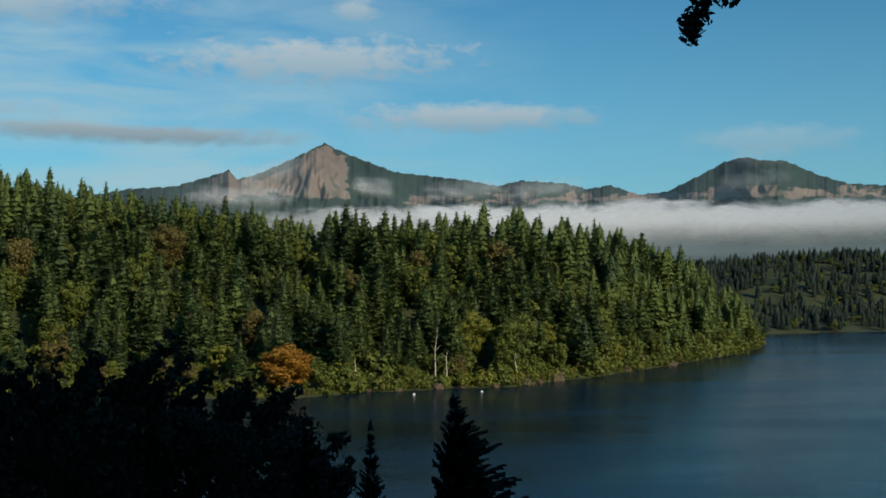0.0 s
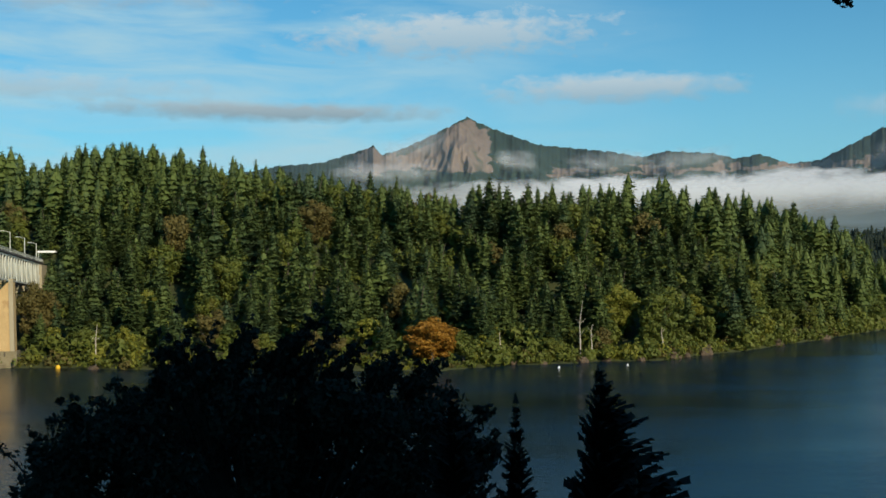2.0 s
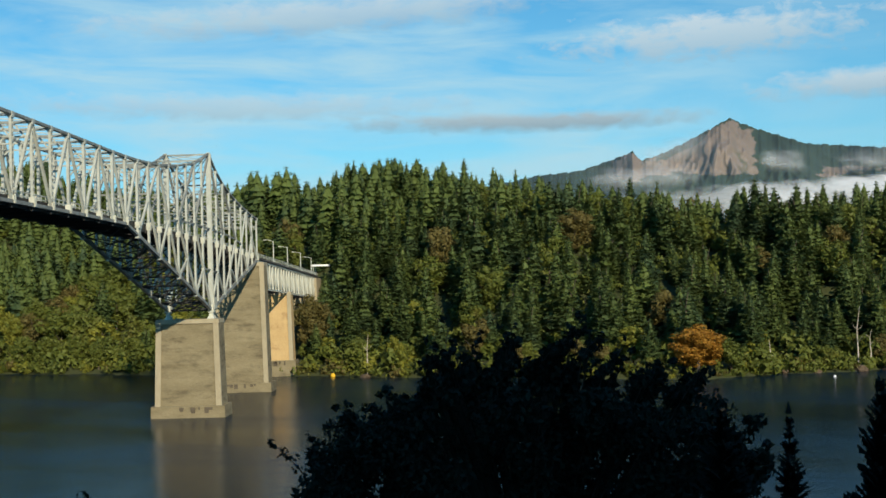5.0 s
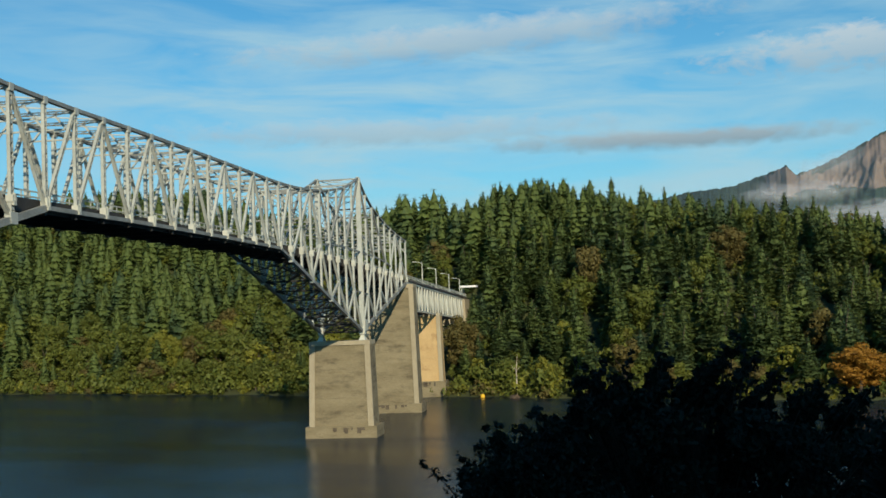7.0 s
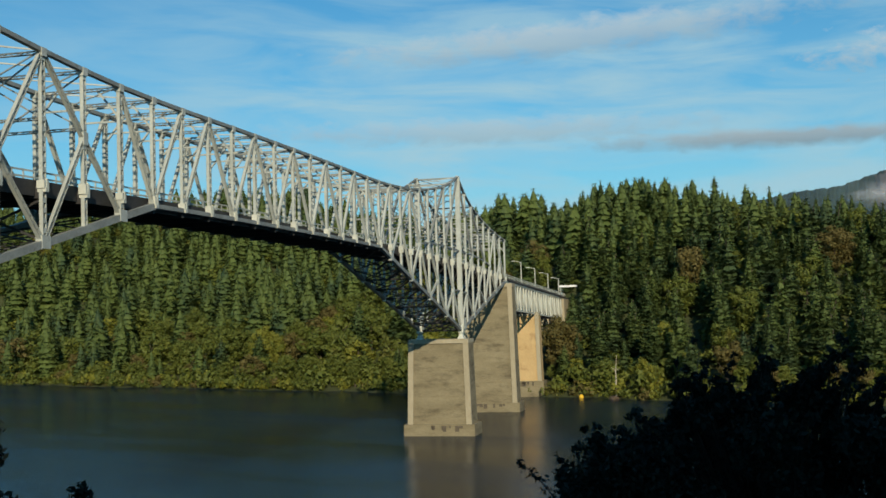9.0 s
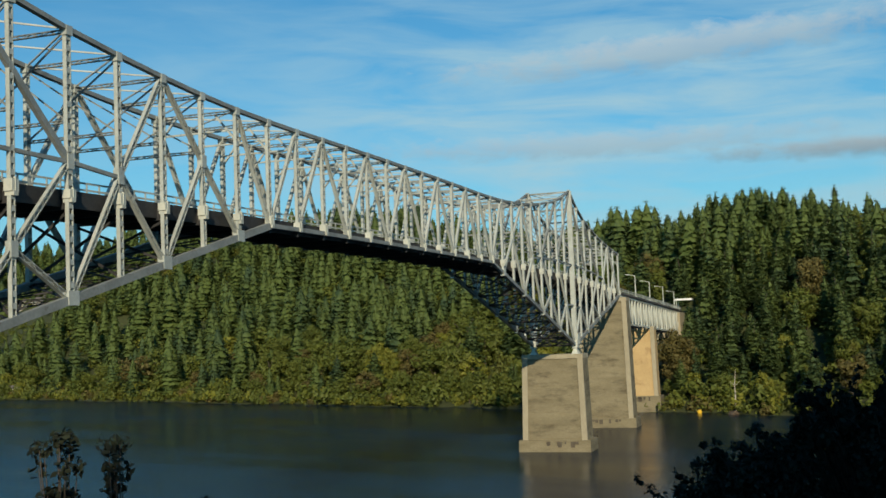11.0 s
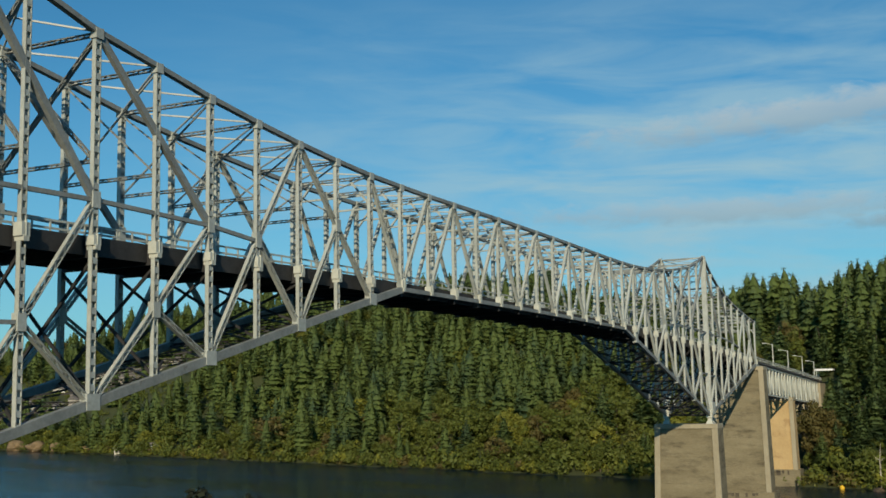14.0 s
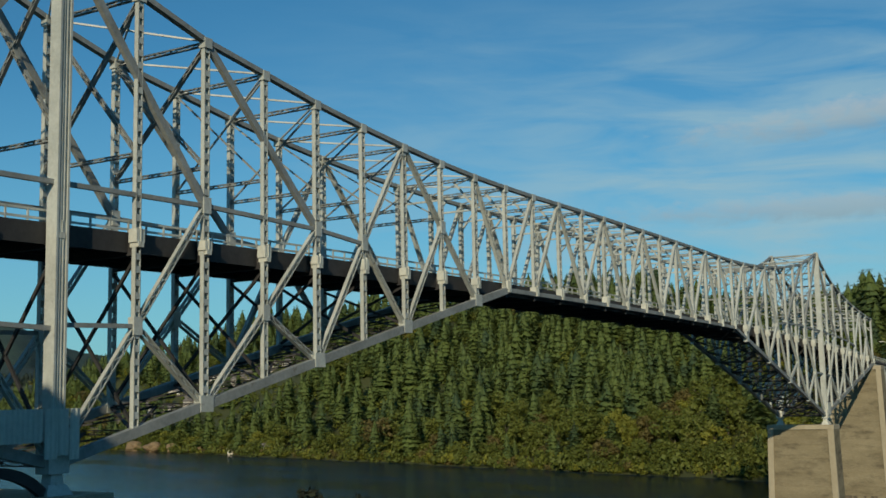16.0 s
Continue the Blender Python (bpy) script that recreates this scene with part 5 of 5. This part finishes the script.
rng_town = random.Random(11)
for i in range(84):
    u = rng_town.random()
    haz = 66.5 - 11.5 * u + rng_town.uniform(-0.3, 0.3)
    hr = 945 - 85 * u + rng_town.choice((-36, -18, 0, 16, 32)) + rng_town.uniform(-7, 7)
    house(*polar(haz, hr), 60 + rng_town.uniform(-35, 35), rng_town.uniform(8, 15), rng_town.uniform(7, 10), rng_town.uniform(3.0, 5.5), "pale house with a grey gabled roof on the slope")
for ha, hr in ((58.4, 668), (59.6, 690)):
    house(*polar(ha, hr), 40, 9, 6, 3.0, "small pale hut at the water's edge")


# ---- dark trees on the near bank ----
def ray_point(az, el, dist):
    x, y = polar(az, dist)
    return np.array([x, y, EYE[2] + dist * math.tan(radians(el))])


def leaf_lumps(rng, centres, radii, leaves, size):
    """Leaves scattered in lumps; leaves is their number in a lump of half a metre."""
    out = []
    full = leaves
    for c, rad in zip(centres, radii):
        leaves = max(5, int(full * (rad / 0.5) ** 1.5))
        d = rng.normal(size=(leaves, 3))
        d /= np.linalg.norm(d, axis=1)[:, None]
        p = c + d * rad * rng.uniform(0.2, 1.0, (leaves, 1)) ** 0.6
        a = rng.normal(size=(leaves, 3))
        a /= np.linalg.norm(a, axis=1)[:, None]
        b = np.cross(a, rng.normal(size=(leaves, 3)))
        b /= np.linalg.norm(b, axis=1)[:, None]
        s = size * rng.uniform(0.6, 1.4, (leaves, 1))
        out.append(np.stack([p + a * s, p + b * s * 0.55, p - a * s, p + a * s, p - a * s, p - b * s * 0.55], axis=1).reshape(-1, 3))
    return np.concatenate(out)


def limb_mesh(name, paths, mat):
    """Tapered limbs along paths of points."""
    v, f = [], []
    for pts, r0, r1 in paths:
        o = len(v)
        for i, p in enumerate(pts):
            rad = r0 + (r1 - r0) * i / (len(pts) - 1)
            for s in range(5):
                a = 2 * math.pi * s / 5
                v.append((p[0] + rad * math.cos(a), p[1] + rad * math.sin(a) * 0.8, p[2] + rad * math.sin(a) * 0.4))
        for i in range(len(pts) - 1):
            for s in range(5):
                f.append((o + i * 5 + s, o + i * 5 + (s + 1) % 5, o + (i + 1) * 5 + (s + 1) % 5, o + (i + 1) * 5 + s))
    return mesh_of(name, v, f, mat)


BUSH_AZ = (4.0, 5.3, 6.4, 7.3, 8.6, 10.0, 11.2, 12.4, 13.8, 15.0, 16.3, 17.2, 18.2, 19.3, 20.4, 21.0, 22.0, 23.0, 24.2, 25.4, 26.4, 27.0)
BUSH_EL = (-10.2, -8.8, -7.8, -5.8, -5.6, -5.5, -5.3, -5.1, -5.0, -4.8, -4.7, -4.6, -4.5, -4.5, -4.9, -5.5, -6.1, -6.4, -6.6, -7.1, -8.6, -11.0)


def bank_tree():
    rng = np.random.default_rng(3)
    base_x, base_y = polar(16.0, 21.0)
    foot = np.array([base_x, base_y, height_at(base_x, base_y) - 0.2])
    ob = empty("bank_tree", tuple(foot), "dark leafy broadleaf tree in the shade of the near bank", "tree")
    centres, radii = [], []
    for az in np.arange(4.8, 27.0, 0.3):           # the ragged outline
        el = float(np.interp(az, BUSH_AZ, BUSH_EL)) - rng.uniform(-0.5, 1.6)
        centres.append(ray_point(az + rng.uniform(-0.3, 0.3), el, rng.uniform(19.3, 21.5)))
        radii.append(rng.uniform(0.08, 0.22))
    for i in range(250):                            # the body
        az = rng.uniform(6.0, 26.6)
        el_top = float(np.interp(az, BUSH_AZ, BUSH_EL)) - 1.3
        el = el_top - (13.5 + el_top) * rng.random() ** 1.2
        centres.append(ray_point(az, el, rng.uniform(19.0, 22.5)))
        radii.append(rng.uniform(0.3, 0.55))
    # loose upright sprays that lean towards the river bend
    sprays = []
    plumes = ((21.0, -5.6, 20.6, -3.0, 6), (20.3, -5.4, 19.6, -2.3, 9), (19.2, -5.2, 18.6, -2.8, 7), (17.8, -5.0, 16.2, -1.8, 11), (16.0, -4.9, 12.6, -1.9, 16), (14.6, -5.1, 12.2, -2.8, 8),
              (12.6, -5.3, 10.9, -3.3, 6), (11.0, -5.6, 8.9, -4.1, 7), (9.0, -5.7, 7.2, -4.5, 9), (24.4, -7.2, 25.4, -6.0, 6), (22.4, -6.4, 22.9, -5.2, 5), (6.4, -8.4, 5.0, -6.7, 6), (5.6, -9.6, 4.0, -7.7, 6), (26.0, -9.0, 27.0, -7.6, 4))
    for az0, el0, az1, el1, count in plumes:
        for k in range(max(3, int(count * 0.95))):
            a = ray_point(az0 + rng.uniform(-0.5, 0.5), el0 - 0.8, 20.3)
            reach = rng.uniform(0.35, 1.0)
            b = ray_point(az0 + (az1 - az0) * reach + rng.uniform(-0.45, 0.45), el0 + (el1 - el0) * reach + rng.uniform(-0.15, 0.15), 20.3 + rng.uniform(-0.4, 0.4))
            sprays.append((a, b))
            for u in np.linspace(0.1, 1.0, 9):
                centres.append(a + (b - a) * u + rng.normal(size=3) * 0.06)
                radii.append((0.16 - 0.10 * u) * rng.uniform(0.4, 1.2))
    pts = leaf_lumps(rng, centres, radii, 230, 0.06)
    part("crown", soup("crown", pts - foot, LEAF_SHADED), ob)
    paths = []
    hub = np.array([0, 0, 2.6])
    paths.append(([np.zeros(3), np.array([0.1, 0.05, 1.4]), hub], 0.22, 0.14))
    for c in centres[::3]:
        tip = c - foot
        middle = hub + (tip - hub) * 0.5 + np.array([0, 0, 0.3])
        paths.append(([hub * rng.uniform(0.5, 1.0), middle, tip], 0.05, 0.008))
    for a, b in sprays:
        paths.append(([a - foot, (a + b) / 2 - foot, b - foot], 0.016, 0.004))
    part("branching", limb_mesh("branching", paths, BARK), ob, "dark branching trunk and boughs")
    # a long loose spray with a few leaves
    tip, root = ray_point(28.8, -7.7, 19.5) - foot, ray_point(26.3, -10.6, 20.0) - foot
    spray = [root + (tip - root) * u + np.array([0, 0, 0.12 * math.sin(3 * u)]) for u in np.linspace(0, 1, 6)]
    part("limb", limb_mesh("limb", [(spray, 0.02, 0.006)], BARK), ob)
    dots = [root + (tip - root) * u + np.array([0, 0, 0.12 * math.sin(3 * u)]) + rng.normal(size=3) * 0.05 for u in np.linspace(0.1, 1, 18)]
    part("spray_leaves", soup("spray_leaves", leaf_lumps(rng, dots, [0.07] * 18, 120, 0.05), LEAF_SHADED), ob)


bank_tree()


def near_fir(az, el, dist, wide, seed, label, lean=0.0, lopsided=0.0):
    x, y = polar(az, dist)
    z = height_at(x, y) - 0.2
    tall = EYE[2] + dist * math.tan(radians(el)) - z
    ob = empty("young_fir", (x, y, z), label, "conifer tree", "young firs on the near bank")
    pts = fir(seed, tall, wide, 80, 15, 7, bare=0.05, ragged=0.45, twig=0.55, taper=0.85, lift=0.95, sag=0.05, loose=1.5)
    pts[:, 0] *= np.where(pts[:, 0] > 0, 1 + lopsided, 1 - lopsided)
    pts[:, 0] += lean * (pts[:, 2] / tall) ** 2
    part("crown", soup("crown", pts, NEEDLES_SHADED), ob)
    part("trunk", trunk_mesh("trunk", tall * 0.96, 0.07, BARK, seed=seed, crook=0.001), ob, "thin dark trunk")


near_fir(-0.45, -4.95, 22.0, 2.1, 101, "dark young fir tree in shade", 0.0, 0.45)
near_fir(3.6, -6.2, 23.0, 0.85, 102, "slim dark fir sapling in shade")
near_fir(6.7, -5.9, 18.5, 1.35, 103, "dark young fir tree in shade")
near_fir(-2.3, -9.3, 21.0, 0.9, 104, "slim dark fir sapling in shade")


def bank_shrub(az, el, dist, spread, seed, tall=1.6):
    """A shrub whose few leafy tips stick up."""
    rng = np.random.default_rng(seed)
    x, y = polar(az, dist)
    foot = np.array([x, y, height_at(x, y) - 0.1])
    ob = empty("bank_shrub", tuple(foot), "dark leafy shrub on the near bank", "shrub", "shrubs on the near bank")
    tips = [ray_point(az + rng.uniform(-spread, spread), el - rng.uniform(0.0, 2.2), dist + rng.uniform(-0.4, 0.4)) - foot for i in range(10)]
    tips[0] = ray_point(az, el - 0.3, dist) - foot
    part("leaves", soup("leaves", leaf_lumps(rng, tips + [t * 0.75 for t in tips], [0.14] * 10 + [0.3] * 10, 170, 0.05), LEAF_SHADED), ob)
    part("stems", limb_mesh("stems", [([np.zeros(3), t * 0.55 + np.array([0.05, 0, 0]), t], 0.03, 0.006) for t in tips], BARK), ob, "thin dark stems")


for sh_az, sh_el, sh_d, sh_s, sh_n in ((56.4, -4.3, 15.0, 0.9, 1), (53.9, -4.9, 15.0, 0.5, 2), (49.6, -8.1, 15.0, 0.6, 3), (37.6, -9.6, 16.0, 0.6, 4)):
    bank_shrub(sh_az, sh_el, sh_d, sh_s, sh_n)


def overhanging_fir():
    rng = np.random.default_rng(8)
    x, y = 6.6, 7.2
    foot = np.array([x, y, height_at(x, y) - 0.2])
    ob = empty("overhanging_fir", tuple(foot), "dark fir with a drooping bough overhead", "conifer tree")
    part("trunk", trunk_mesh("trunk", 11.0, 0.2, BARK, seed=4), ob, "dark trunk")
    start = np.array([0.0, 0.0, 8.4])
    elbow = ray_point(-16.0, 17.0, 9.0) - foot
    tip = ray_point(-12.1, 12.95, 9.0) - foot
    path = [start, (start + elbow) / 2 + np.array([0, 0, 0.25]), elbow, (elbow + tip) / 2 + np.array([0, 0, 0.05]), tip]
    bough = part("bough", limb_mesh("bough", [(path, 0.05, 0.01)], BARK), ob, "drooping bough")
    dots = [elbow + (tip - elbow) * u + rng.normal(size=3) * 0.04 for u in np.linspace(0.0, 1.0, 20)] + [tip + np.array([0.02, 0, -0.04 * i]) for i in range(4)]
    part("needles", soup("needles", leaf_lumps(rng, dots, [0.09] * len(dots), 500, 0.03), NEEDLES_SHADED), bough)


overhanging_fir()
